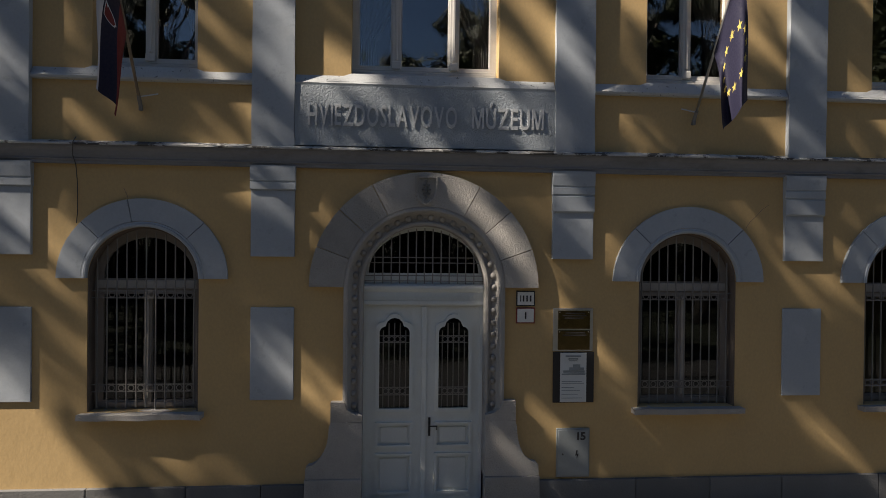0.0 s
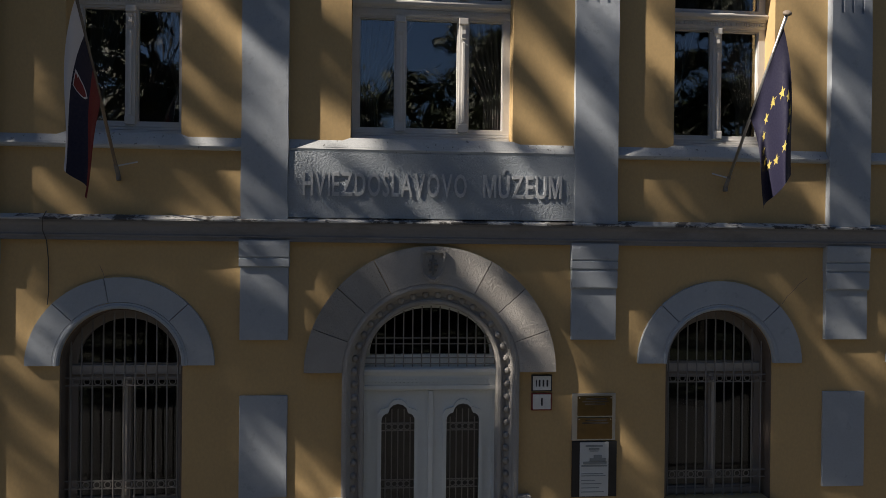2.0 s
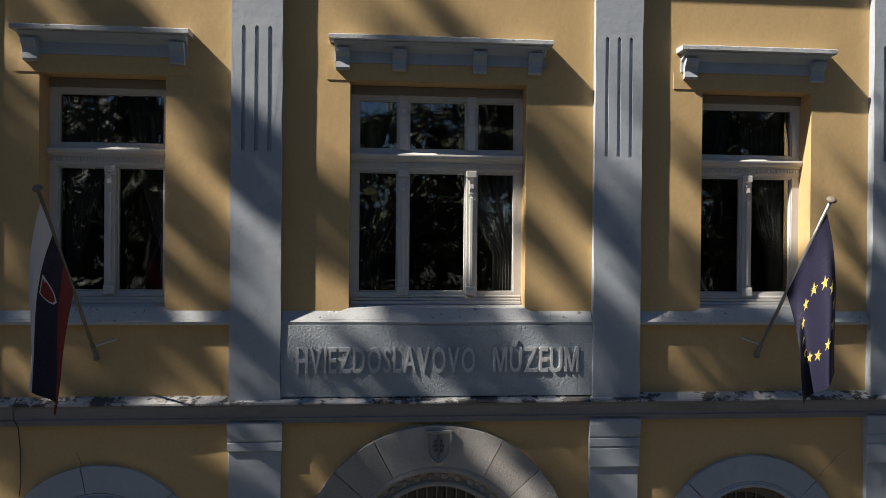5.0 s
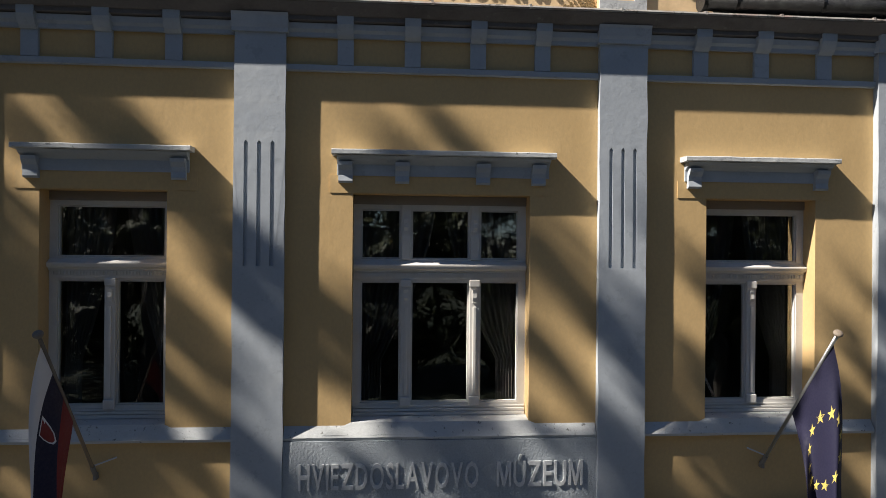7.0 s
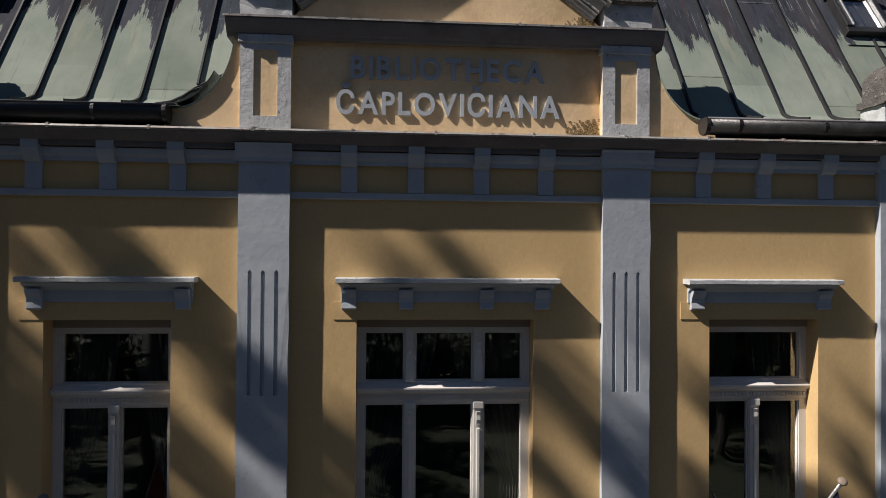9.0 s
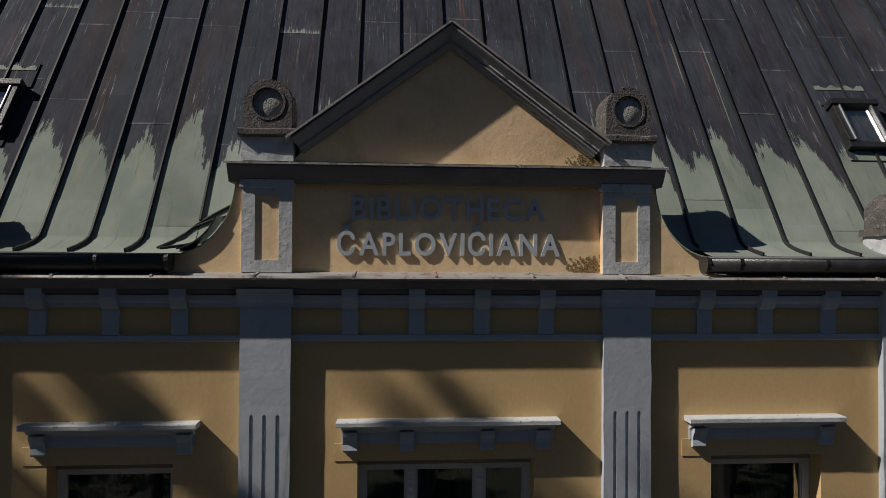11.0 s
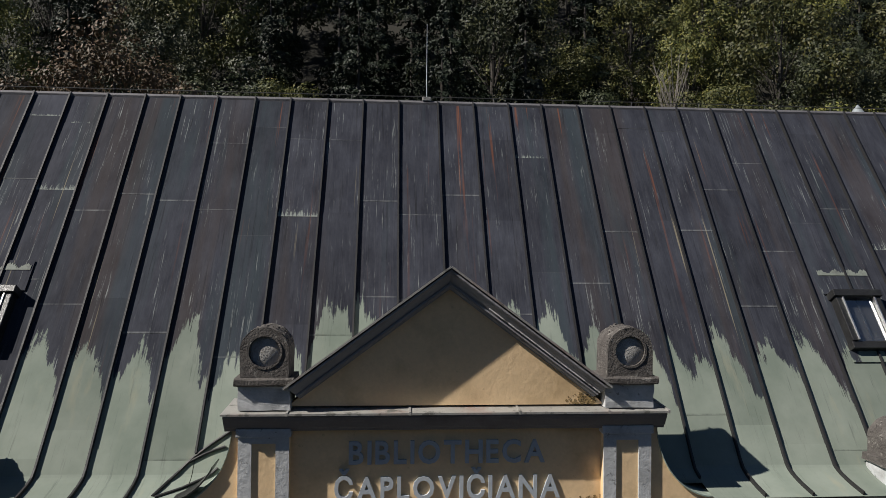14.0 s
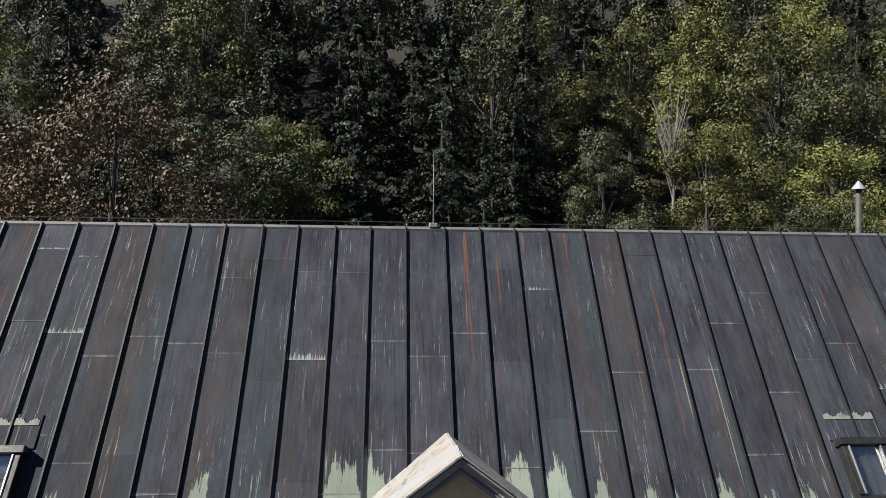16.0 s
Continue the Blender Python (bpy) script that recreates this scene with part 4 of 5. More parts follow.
tagged(part("dentil_strip", dent, WHITE, door), "row of tiny white dentils", kind="stuff")
part("fanlight_frame", plate(arched(0, 0.80, 2.85, 2.86, 0.76, 28), [arched(0, 0.735, 2.99, 3.0, 0.56, 28)], 0.24, 0.30), WHITE, door)
part("pane", plate(arched(0, 0.74, 2.985, 2.995, 0.57, 28), [], 0.268, 0.272), LOW_GLASS, door)
for i in range(13):
    o = -0.66 + 0.11 * i
    part("bar", rod((o, 0.16, 2.855), (o, 0.16, 2.85 + 0.74 * math.sqrt(1 - (o / 0.79) ** 2)), 0.009, sides=6), BAR, door)
for z in (2.89, 2.96, 3.13, 3.20):
    h = 0.79 * math.sqrt(1 - ((z - 2.82) / 0.79) ** 2)
    part("cross_bar", box(-h, h, 0.154, 0.166, z - 0.006, z + 0.006), BAR, door)

# ---- lettering ----
def letters(text, x0, x1, z0, z1, y, depth, mat, parent, bold=0.02):
    """Raised capitals in the built-in font, each one a piece, fitted between x0 and x1."""
    shapes, total = [], 0.0
    for ch in text:
        if ch == "M":
            bm = plate([(0, 0), (0.11, 0), (0.11, 0.45), (0.31, 0.0), (0.40, 0.0), (0.60, 0.45), (0.60, 0), (0.71, 0), (0.71, 0.7), (0.56, 0.7), (0.355, 0.22), (0.15, 0.7), (0, 0.7)], [], -0.5, 0.5)
            for v in bm.verts:
                v.co = (v.co.x, v.co.z, v.co.y)
            bmesh.ops.recalc_face_normals(bm, faces=bm.faces)
            me = bpy.data.meshes.new("letter")
            bm.to_mesh(me)
            bm.free()
            shapes.append((me, 0.0, 0.71))
            total += 0.84
            continue
        cu = bpy.data.curves.new("letter", "FONT")
        cu.body, cu.size, cu.extrude, cu.offset = ch, 1.0, 0.5, bold
        cu.resolution_u = 3
        tmp = bpy.data.objects.new("letter", cu)
        scene.collection.objects.link(tmp)
        bpy.context.view_layer.update()
        me = bpy.data.meshes.new_from_object(tmp.evaluated_get(bpy.context.evaluated_depsgraph_get()))
        bpy.data.objects.remove(tmp)
        xs = [v.co.x for v in me.vertices] or [0, 0.1]
        shapes.append((me, min(xs), max(xs)))
        total += max(xs) - min(xs) + 0.13
    total -= 0.13
    sx = (x1 - x0) / total
    sz = (z1 - z0) / 0.70
    x = x0
    for me, lo, hi in shapes:
        for v in me.vertices:
            px, pz, py = v.co.x, v.co.y, v.co.z
            v.co = (x + (px - lo) * sx, y - depth * (py + 0.5), z0 + pz * sz)
        me.name = "letter"
        me.materials.clear()
        me.materials.append(mat)
        for f in me.polygons:
            f.use_smooth = False
        o = new("letter", me)
        o.parent = parent
        x += (hi - lo + 0.13) * sx


LETTER = material("pale_grey_letter_stone", (0.54, 0.56, 0.57), 0.85, spread=0.12, grain=(4.0, 40), bump=0.3, bump_size=30)
sign = part("name_panel", plate(rect(-1.687, 1.687, 4.628, 5.395), [], -0.050, YW + 0.002), ROUGHCAST, house, "pecked grey stone panel with raised letters HVIEZDOSLAVOVO MÚZEUM")
letters("HVIEZDOSLAVOVO", -1.52, 0.39, 4.89, 5.16, -0.048, 0.020, LETTER, sign, 0.012)
letters("MÚZEUM", 0.59, 1.53, 4.89, 5.16, -0.048, 0.020, LETTER, sign, 0.012)
name = new("attic_inscription")
name.parent = house
tagged(name, "raised grey letters BIBLIOTHECA ČAPLOVIČIANA on the attic")
letters("BIBLIOTHECA", -1.07, 1.06, 10.64, 10.88, YA, 0.028, GREY, name, 0.022)
letters("ČAPLOVIČIANA", -1.22, 1.23, 10.255, 10.495, YA, 0.028, GREY, name, 0.022)

# ---- fixtures on the wall ----
RED_RIM = material("red_enamel_rim", (0.22, 0.03, 0.025), 0.35, spread=0.1, bump=0.02)


def number_plate(x0, x1, z0, z1, bars, edge=INK):
    t = thing("number_plate", "white enamel house number plate with " + ("black" if edge is INK else "red") + " rim", "number plate", group="house number plates")
    part("rim", box(x0, x1, 0.008, YW, z0, z1, 0.004), edge, t)
    part("enamel_face", box(x0 + 0.015, x1 - 0.015, 0.003, 0.010, z0 + 0.015, z1 - 0.015, 0.004), ENAMEL, t)
    for a, b in bars:
        part("mark", box(x0 + a, x0 + b, -0.001, 0.0035, z0 + 0.06, z1 - 0.06), INK, t)
    return t


number_plate(1.21, 1.46, 2.575, 2.775, ((0.05, 0.062), (0.085, 0.105), (0.132, 0.152), (0.180, 0.200)))
number_plate(1.21, 1.46, 2.345, 2.555, ((0.115, 0.135),), RED_RIM)

plq = thing("brass_plaque_board", "two tarnished brass plaques on a steel backing", "plaque")
part("backing", box(1.71, 2.25, 0.012, YW, 1.975, 2.545, 0.004), STEEL, plq)
for z0, z1 in ((2.275, 2.515), (1.995, 2.255)):
    pl = part("plaque", box(1.775, 2.205, -0.002, 0.013, z0, z1, 0.003), BRASS, plq, "tarnished brass plaque")
    for i, (a, b) in enumerate(((0.10, 0.36), (0.06, 0.38), (0.09, 0.34))):
        if i < 2 or z0 > 2.2:
            part("text_bar", box(1.775 + a, 1.775 + b, -0.0055, -0.0015, z1 - 0.040 - 0.032 * i, z1 - 0.026 - 0.032 * i), INK, pl)
    for x in (1.795, 2.185):
        part("screw", rod((x, 0.0, z1 - 0.02), (x, -0.008, z1 - 0.02), 0.007), STEEL, pl)
nb = thing("notice_board", "black notice board with a printed white poster", "notice board")
part("board", box(1.715, 2.27, 0.008, YW, 1.29, 1.965, 0.005), BLACK, nb)
ps = part("poster", box(1.81, 2.165, 0.002, 0.009, 1.30, 1.955), PAPER, nb, "white poster with grey print")
for x0, x1, z0, z1 in ((1.88, 2.09, 1.90, 1.92), (1.92, 2.05, 1.865, 1.885), (1.93, 2.04, 1.845, 1.853), (1.98, 2.08, 1.76, 1.80), (1.93, 2.13, 1.725, 1.76), (1.85, 2.14, 1.69, 1.72), (1.83, 2.15, 1.66, 1.68),
                       (1.83, 2.10, 1.57, 1.578), (1.83, 2.13, 1.545, 1.553), (1.83, 2.00, 1.49, 1.498), (1.83, 2.08, 1.45, 1.457), (1.83, 2.05, 1.40, 1.407), (1.83, 2.11, 1.35, 1.357)):
    part("print_bar", box(x0, x1, -0.0025, 0.0025, z0, z1), METAL_GREY, ps)
eb = thing("electrical_cabinet", "flat grey metal electrical cabinet with painted marks", "electrical box")
part("casing", box(1.77, 2.22, -0.0, YW, 0.30, 0.95, 0.006), METAL_GREY, eb)
part("cabinet_door", box(1.79, 2.20, -0.014, 0.001, 0.32, 0.93, 0.005), METAL_GREY, eb)
letters("15", 2.045, 2.16, 0.80, 0.90, -0.013, 0.004, INK, eb, 0.03)
bm = plate([(2.035, 0.66), (2.055, 0.66), (2.045, 0.61), (2.065, 0.615), (2.04, 0.54), (2.042, 0.595), (2.022, 0.59)], [], -0.018, -0.0135)
part("flash_mark", bm, INK, eb)
part("lock", rod((1.85, -0.012, 0.61), (1.85, -0.022, 0.61), 0.012), IRON, eb)

# cable that comes down the wall by the ground-floor window
cab = thing("wall_cable", "thin dark cable down the wall from the ledge", "cable")
bm = bmesh.new()
pts = [(-4.33, -0.11, 4.66), (-4.36, -0.14, 4.58), (-4.38, -0.09, 4.44), (-4.37, -0.02, 4.33), (-4.365, 0.018, 4.1), (-4.36, 0.018, 3.75), (-4.375, 0.018, 3.60)]
for a, b in zip(pts, pts[1:]):
    rod(a, b, 0.0055, bm, 6)
part("cable_run", bm, IRON, cab)


# hairline cracks in the stucco over the ground-floor arches
for line in ([(-3.81, 4.05), (-3.77, 3.96), (-3.75, 3.89), (-3.70, 3.80)], [(4.37, 3.64), (4.43, 3.73), (4.52, 3.81), (4.59, 3.89), (4.69, 3.96)]):
    bm = bmesh.new()
    for p, q in zip(line, line[1:]):
        rod((p[0], YW + 0.001, p[1]), (q[0], YW + 0.001, q[1]), 0.0028, bm, 5)
    part("crack", bm, GRIME, facade)


# ---- flags ----
def flag(side, kind):
    base, tip = Vector((side * 3.60, 0.0, 5.07)), Vector((side * 3.47, -1.46, 6.69))
    label = "blue flag with yellow stars on a wall pole" if kind == "stars" else "white, blue and red flag with shield on a wall pole"
    t = thing("flag", label, "flag", group="flags on the facade")
    d = (tip - base).normalized()
    part("pole", rod(base - d * 0.02, tip, 0.019, r2=0.017), WOOD if side < 0 else STEEL, t, smooth=True)
    part("socket", rod(base - d * 0.05, base + d * 0.16, 0.025), BAR, t)
    part("bracket", rod((side * 3.60, -0.06, 5.18), (side * 3.60 - side * 0.16 if side > 0 else side * 3.60 + 0.2, YW, 5.24), 0.009), STEEL, t)
    part("wall_bracket", box(side * 3.60 - 0.018, side * 3.60 + 0.018, -0.03, YW, 5.02, 5.09, 0.005), BAR, t)
    bm = bmesh.new()
    bmesh.ops.create_uvsphere(bm, u_segments=12, v_segments=8, radius=0.045)
    bmesh.ops.transform(bm, matrix=Matrix.Translation(tip + d * 0.02) @ d.to_track_quat("Z", "Y").to_matrix().to_4x4() @ Matrix.Diagonal((1, 1, 0.55, 1)), verts=bm.verts)
    part("finial", bm, WOOD, t, smooth=True)
    top, low = base + d * 2.08, base + d * 0.98
    deep = 0.10 if kind == "stars" else 0.03

    def cloth(u, v, off=0.0):
        h = top.lerp(low, u)
        length = 1.52
        g = 1 - math.exp(-3.2 * v)
        drop = length * v * (1.0 - 0.30 * u)
        spread = 0.34 - 0.14 * v
        hang = Vector((top.x + side * (0.16 - spread * u), top.y + 0.02 + 0.20 * u, h.z))
        p = h.lerp(hang, g)
        fold = math.sin(u * 9.5 + 0.6 + 1.2 * v)
        p = p + Vector((0.03 * fold * (0.25 + v) * min(1, 6 * v), deep * math.cos(u * 8.5 + 0.4) * g, -drop))
        p.x += side * 0.02 * math.sin(v * 5)
        return p + Vector((0, off, 0))

    def sheet(u0, u1, name, mat, off=0.0):
        bm = bmesh.new()
        nu = max(4, int(36 * (u1 - u0)))
        rows = [[bm.verts.new(cloth(u0 + (u1 - u0) * i / nu, j / 40, off)) for i in range(nu + 1)] for j in range(41)]
        for r0, r1 in zip(rows, rows[1:]):
            for i in range(nu):
                bm.faces.new((r0[i], r0[i + 1], r1[i + 1], r1[i]))
        return part(name, bm, mat, t, smooth=True)

    def shape(points, name, mat, off, parent):
        """A flat outline in the cloth's own coordinates, laid on its surface."""
        bm = bmesh.new()
        ctr = bm.verts.new(cloth(sum(p[0] for p in points) / len(points), sum(p[1] for p in points) / len(points), off))
        vs = [bm.verts.new(cloth(u, v, off)) for u, v in points]
        for i in range(len(vs)):
            bm.faces.new((ctr, vs[i], vs[(i + 1) % len(vs)]))
        part(name, bm, mat, parent)

    if kind == "stars":
        blue = sheet(0, 1, "cloth", FLAG_BLUE)
        for i in range(12):
            a = 2 * math.pi * i / 12
            cu, cv = 0.5 - 0.33 * math.cos(a), 0.5 + 0.24 * math.sin(a)
            pts = []
            for k in range(10):
                r = 0.072 if k % 2 == 0 else 0.029
                b = 2 * math.pi * k / 10
                pts.append((cu - r * math.cos(b), cv + r * 0.62 * math.sin(b)))
            for off in (-0.006, 0.006):
                shape(pts, "star", FLAG_YELLOW, off, blue)
    else:
        sheet(0, 1 / 3, "white_stripe", FLAG_WHITE)
        mid = sheet(1 / 3, 2 / 3, "blue_stripe", FLAG_BLUE)
        sheet(2 / 3, 1, "red_stripe", FLAG_RED)
        outline = [(0.38, 0.24), (0.38, 0.30), (0.38, 0.36), (0.46, 0.36), (0.54, 0.352), (0.60, 0.335), (0.64, 0.30), (0.60, 0.265), (0.54, 0.248), (0.46, 0.24)]
        for off in (-0.006, 0.006):
            shape(outline, "shield_border", FLAG_WHITE, off, mid)
            shape([(0.50 + (u - 0.50) * 0.84, 0.30 + (v - 0.30) * 0.84) for u, v in outline], "shield_field", FLAG_RED, off * 1.7, mid)
    return t


FLAG_BLUE = material("blue_flag_cloth", (0.0065, 0.006, 0.028), 0.8, spread=0.1, bump=0.15, bump_size=200)
FLAG_YELLOW = material("yellow_flag_cloth", (0.50, 0.40, 0.10), 0.8, spread=0.05, bump=0.1)
FLAG_WHITE = material("white_flag_cloth", (0.55, 0.55, 0.58), 0.8, spread=0.05, bump=0.1)
FLAG_RED = material("red_flag_cloth", (0.17, 0.016, 0.014), 0.8, spread=0.1, bump=0.15, bump_size=200)
flag(-1, "stripes")
flag(1, "stars")


# ---- stone acroteria ----
DISC_STONE = material("pale_worn_stone", (0.34, 0.33, 0.31), 0.95, spread=0.3, grain=(8.0, 60), bump=0.9, bump_size=45)


def worn(bm, amount, size=7.0, cuts=0):
    """Weathers a stone: nudges its vertices about."""
    if cuts:
        bmesh.ops.subdivide_edges(bm, edges=bm.edges, cuts=cuts, use_grid_fill=True)
    for v in bm.verts:
        v.co += amount * noise.noise_vector(v.co * size)
    return bm


def acroterion(cx, y0, z0, deep, label, rise=0.28, s=1.0, foot=0.255):
    low = z0 + foot + 0.085
    mid = low + rise
    t = thing("acroterion", label, "roof ornament", group="stone acroteria")
    part("pedestal", worn(box(cx - 0.27 * s, cx + 0.27 * s, y0 + 0.01, y0 + deep, z0, z0 + foot), 0.012, 9.0, 3), GREY_OLD, t, "flaking grey plastered pedestal")
    slab = run([(y0 - 0.02, z0 + foot), (y0 - 0.05, z0 + foot + 0.02), (y0 - 0.05, z0 + foot + 0.07), (y0 - 0.03, low), (y0 + deep + 0.02, low), (y0 + deep + 0.02, z0 + foot)], cx - 0.305 * s, cx + 0.305 * s)
    part("slab", worn(slab, 0.010, 8.0, 3), OLD_STONE, t)
    hw, r = 0.252 * s, 0.168 * s
    body = [(cx - hw, low), (cx + hw, low)] + [(cx + hw * math.cos(math.pi * i / 22), mid + hw * math.sin(math.pi * i / 22)) for i in range(23)]
    hole = [(cx + r * math.cos(2 * math.pi * i / 28), mid - 0.005 + r * math.sin(2 * math.pi * i / 28)) for i in range(28)]
    part("headstone", worn(plate(body, [hole], y0, y0 + 0.055), 0.006, 14.0), OLD_STONE, t, "lichened rounded headstone with sunk disc")
    part("headstone_back", worn(plate(body, [], y0 + 0.056, y0 + deep), 0.012, 9.0), OLD_STONE, t)
    dome = bmesh.new()
    rings = [[dome.verts.new((cx + r * 0.99 * k / 5 * math.cos(a), y0 + 0.014 + 0.030 * (k / 5) ** 2, mid - 0.005 + r * 0.99 * k / 5 * math.sin(a))) for a in [2 * math.pi * i / 24 for i in range(24)]] for k in range(1, 6)]
    dome.faces.new(rings[0])
    for r0, r1 in zip(rings, rings[1:]):
        for i in range(24):
            dome.faces.new((r0[i], r0[(i + 1) % 24], r1[(i + 1) % 24], r1[i]))
    part("disc", dome, DISC_STONE, t, "paler sunk stone disc", smooth=True)
    rim = [((x, z), ((x - cx) / r, (z - mid + 0.005) / r)) for x, z in hole + hole[:1]]
    part("disc_rim", sweep(rim, [(-0.006, y0 - 0.008), (0.018, y0 - 0.008), (0.018, y0 + 0.012), (-0.006, y0 + 0.012)]), OLD_STONE, t)
    # lichen crust on the crown of the stone
    crust = bmesh.new()
    for _ in range(70):
        a, y = rng.uniform(0.05, 0.95) * math.pi, y0 + deep * rng.random()
        size = rng.uniform(0.010, 0.028)
        made = bmesh.ops.create_icosphere(crust, subdivisions=1, radius=size)["verts"]
        bmesh.ops.transform(crust, matrix=Matrix.Translation((cx + hw * math.cos(a), y, mid + hw * math.sin(a))) @ Matrix.Rotation(math.pi / 2 - a, 4, "Y") @ Matrix.Diagonal((1, 1, 0.45, 1)), verts=made)
    tagged(part("lichen", worn(crust, 0.008, 40.0), OLD_STONE, t), "dark lichen crust", kind="stuff")
    return t


acroterion(-1.95, -0.075, 11.245, 0.40, "dark lichened acroterion on the attic corner")
acroterion(1.965, -0.075, 11.245, 0.40, "dark lichened acroterion on the attic corner")
acroterion(-5.29, 0.0, 10.24, 0.42, "lichened acroterion standing over the eaves gutter", 0.17, 1.0, 0.27)
acroterion(5.29, 0.0, 10.24, 0.42, "lichened acroterion standing over the eaves gutter", 0.17, 1.0, 0.27)

# ---- gutters ----
for x0, x1 in ((-HALF - 0.2, -2.93), (2.80, HALF + 0.2)):
    g = thing("gutter", "dark patinated half-round eaves gutter", "gutter", group="eaves gutters")
    sec = [(0.104 * math.cos(radians(a)), 0.104 * math.sin(radians(a))) for a in range(0, 361, 15)]
    bm = bmesh.new()
    outer = [(-0.145 + y, 10.178 + min(z, 0.066)) for y, z in sec[:-1]]
    part("channel", run(outer, x0, x1, bm), GUTTER, g, smooth=True)
    x = x0 + 0.35
    while x < x1:
        st = [(-0.145 + 0.110 * math.cos(radians(a)), 10.178 + min(0.072, 0.110 * math.sin(radians(a)))) for a in range(0, 360, 20)]
        part("joint_band", run(st, x, x + 0.035), GUTTER, g)
        x += 0.98
    part("worn_lip", rod((x0, -0.226, 10.243), (x1, -0.226, 10.243), 0.013, sides=8), LEAD, g, "dusty worn front lip", smooth=True)
    e = x1 if x0 < 0 else x0
    part("end_cap", run([(-0.145 + 0.114 * math.cos(radians(a)), 10.178 + min(0.076, 0.114 * math.sin(radians(a)))) for a in range(0, 360, 20)], e - 0.02, e + 0.02), GUTTER, g)


# ---- skylights ----
def skylight(cx, label):
    t = thing("skylight", label, "skylight", group="roof skylights")
    ang = math.atan(SLOPE)
    zc = 12.025
    yc = RIDGE_Y - (RIDGE_Z - zc) / SLOPE
    m = Matrix.Translation((cx, yc, zc)) @ Matrix.Rotation(ang, 4, "X")

    def put(name, bm, mat, label=""):
        bmesh.ops.transform(bm, matrix=m, verts=bm.verts)
        return part(name, bm, mat, t, label)
    w, h = 0.225, 0.33
    for nm, x0, x1, y0, y1, z1, mt in (("frame_side", -w - 0.09, -w, -h, h, 0.14, GUTTER), ("frame_side", w, w + 0.09, -h, h, 0.14, GUTTER), ("frame_head", -w - 0.12, w + 0.12, h, h + 0.10, 0.17, GUTTER),
                                       ("frame_foot", -w - 0.10, w + 0.10, -h - 0.10, -h, 0.12, GUTTER)):
        put(nm, box(x0, x1, y0, y1, -0.06, z1, 0.008), mt)
    for x in (-w, w):
        put("glazing_bar", box(x - 0.011, x + 0.011, -h + 0.01, h - 0.01, 0.10, 0.155, 0.004), STEEL, "bright metal edge strip")
    put("pane", box(-w + 0.01, w - 0.01, -h, h, 0.085, 0.095), ROOF_GLASS)
    # near-black sheet under the pane, in place of the shade inside
    put("shaft", box(-w + 0.01, w - 0.01, -h, h, 0.02, 0.03), ROOM_SHADE)
    put("apron", box(-w - 0.16, w + 0.16, h + 0.10, h + 0.55, 0.02, 0.028), COPPER)
    jag = [(w + 0.14, h + 0.40), (-w - 0.14, h + 0.40)] + [(-w - 0.14 + (2 * w + 0.28) * k / 70, h + 0.44 + rng.uniform(0, 0.05) + 0.03 * math.sin(k * 0.31)) for k in range(71)]
    bm = plate(jag, [], 0.029, 0.036)
    for v in bm.verts:
        v.co = (v.co.x, v.co.z, v.co.y)
    put("back_flashing", bm, DULL_PATINA, "weathered pale green flashing")
    put("lower_flashing", box(-w - 0.12, w + 0.12, -h - 0.26, -h - 0.10, 0.02, 0.028), COPPER)
    return t


skylight(5.72, "dark framed roof skylight reflecting the sky")
skylight(-5.66, "dark framed roof skylight beside copper sheets")

# ---- ridge fittings ----
rodt = thing("lightning_rod", "thin lightning rod on the roof ridge", "lightning rod")
part("spike", rod((-0.10, RIDGE_Y, RIDGE_Z + 0.03), (-0.10, RIDGE_Y, RIDGE_Z + 1.28), 0.008, r2=0.004), STEEL, rodt)
part("foot", box(-0.17, -0.03, RIDGE_Y - 0.05, RIDGE_Y + 0.05, RIDGE_Z + 0.02, RIDGE_Z + 0.085, 0.01), FLASHING, rodt)
vent = thing("vent_pipe", "tall grey flue pipe with conical cap behind the building", "vent pipe")
part("pipe", rod((12.38, 10.9, GROUND), (12.38, 10.9, 17.0), 0.075, sides=14), IRON, vent, smooth=True)
part("cap", rod((12.38, 10.9, 17.0), (12.38, 10.9, 17.24), 0.19, sides=16, r2=0.02), METAL_GREY, vent)
wire = thing("ridge_conductor", "thin conductor wire held above the ridge", "wire")
part("wire_run", box(-HALF, HALF, RIDGE_Y + 0.02, RIDGE_Y + 0.032, RIDGE_Z + 0.095, RIDGE_Z + 0.105), IRON, wire)
x = -8.2
while x < 8.4:
    part("holder", rod((x, RIDGE_Y + 0.025, RIDGE_Z), (x, RIDGE_Y + 0.025, RIDGE_Z + 0.10), 0.008, sides=6), IRON, wire)
    x += 1.15

# moss in the attic's damp corners
MOSS = material("brown_moss", (0.24, 0.165, 0.07), 0.95, spread=0.5, grain=(20, 80), bump=1.0, bump_size=60)


def moss_patch(cx, cz, wide, tall, y, count):
    t = thing("moss_patch", "brown moss growing in a damp wall corner", "moss", group="moss patches", kind="stuff")
    bm = bmesh.new()
    for _ in range(count):
        x, z = cx + wide * (1 - math.sqrt(rng.random())) * -1, cz + tall * (1 - math.sqrt(rng.random()))
        r = rng.uniform(0.006, 0.02)
        pts = [(x + r * rng.uniform(0.6, 1.2) * math.cos(a), z + r * rng.uniform(0.5, 1.0) * math.sin(a)) for a in [k * math.pi / 3 for k in range(6)]]
        plate(pts, [], y - rng.uniform(0.002, 0.006), y + 0.002, bm)
    part("growth", bm, MOSS, t)


moss_patch(1.69, 10.08, 0.40, 0.20, YA, 190)
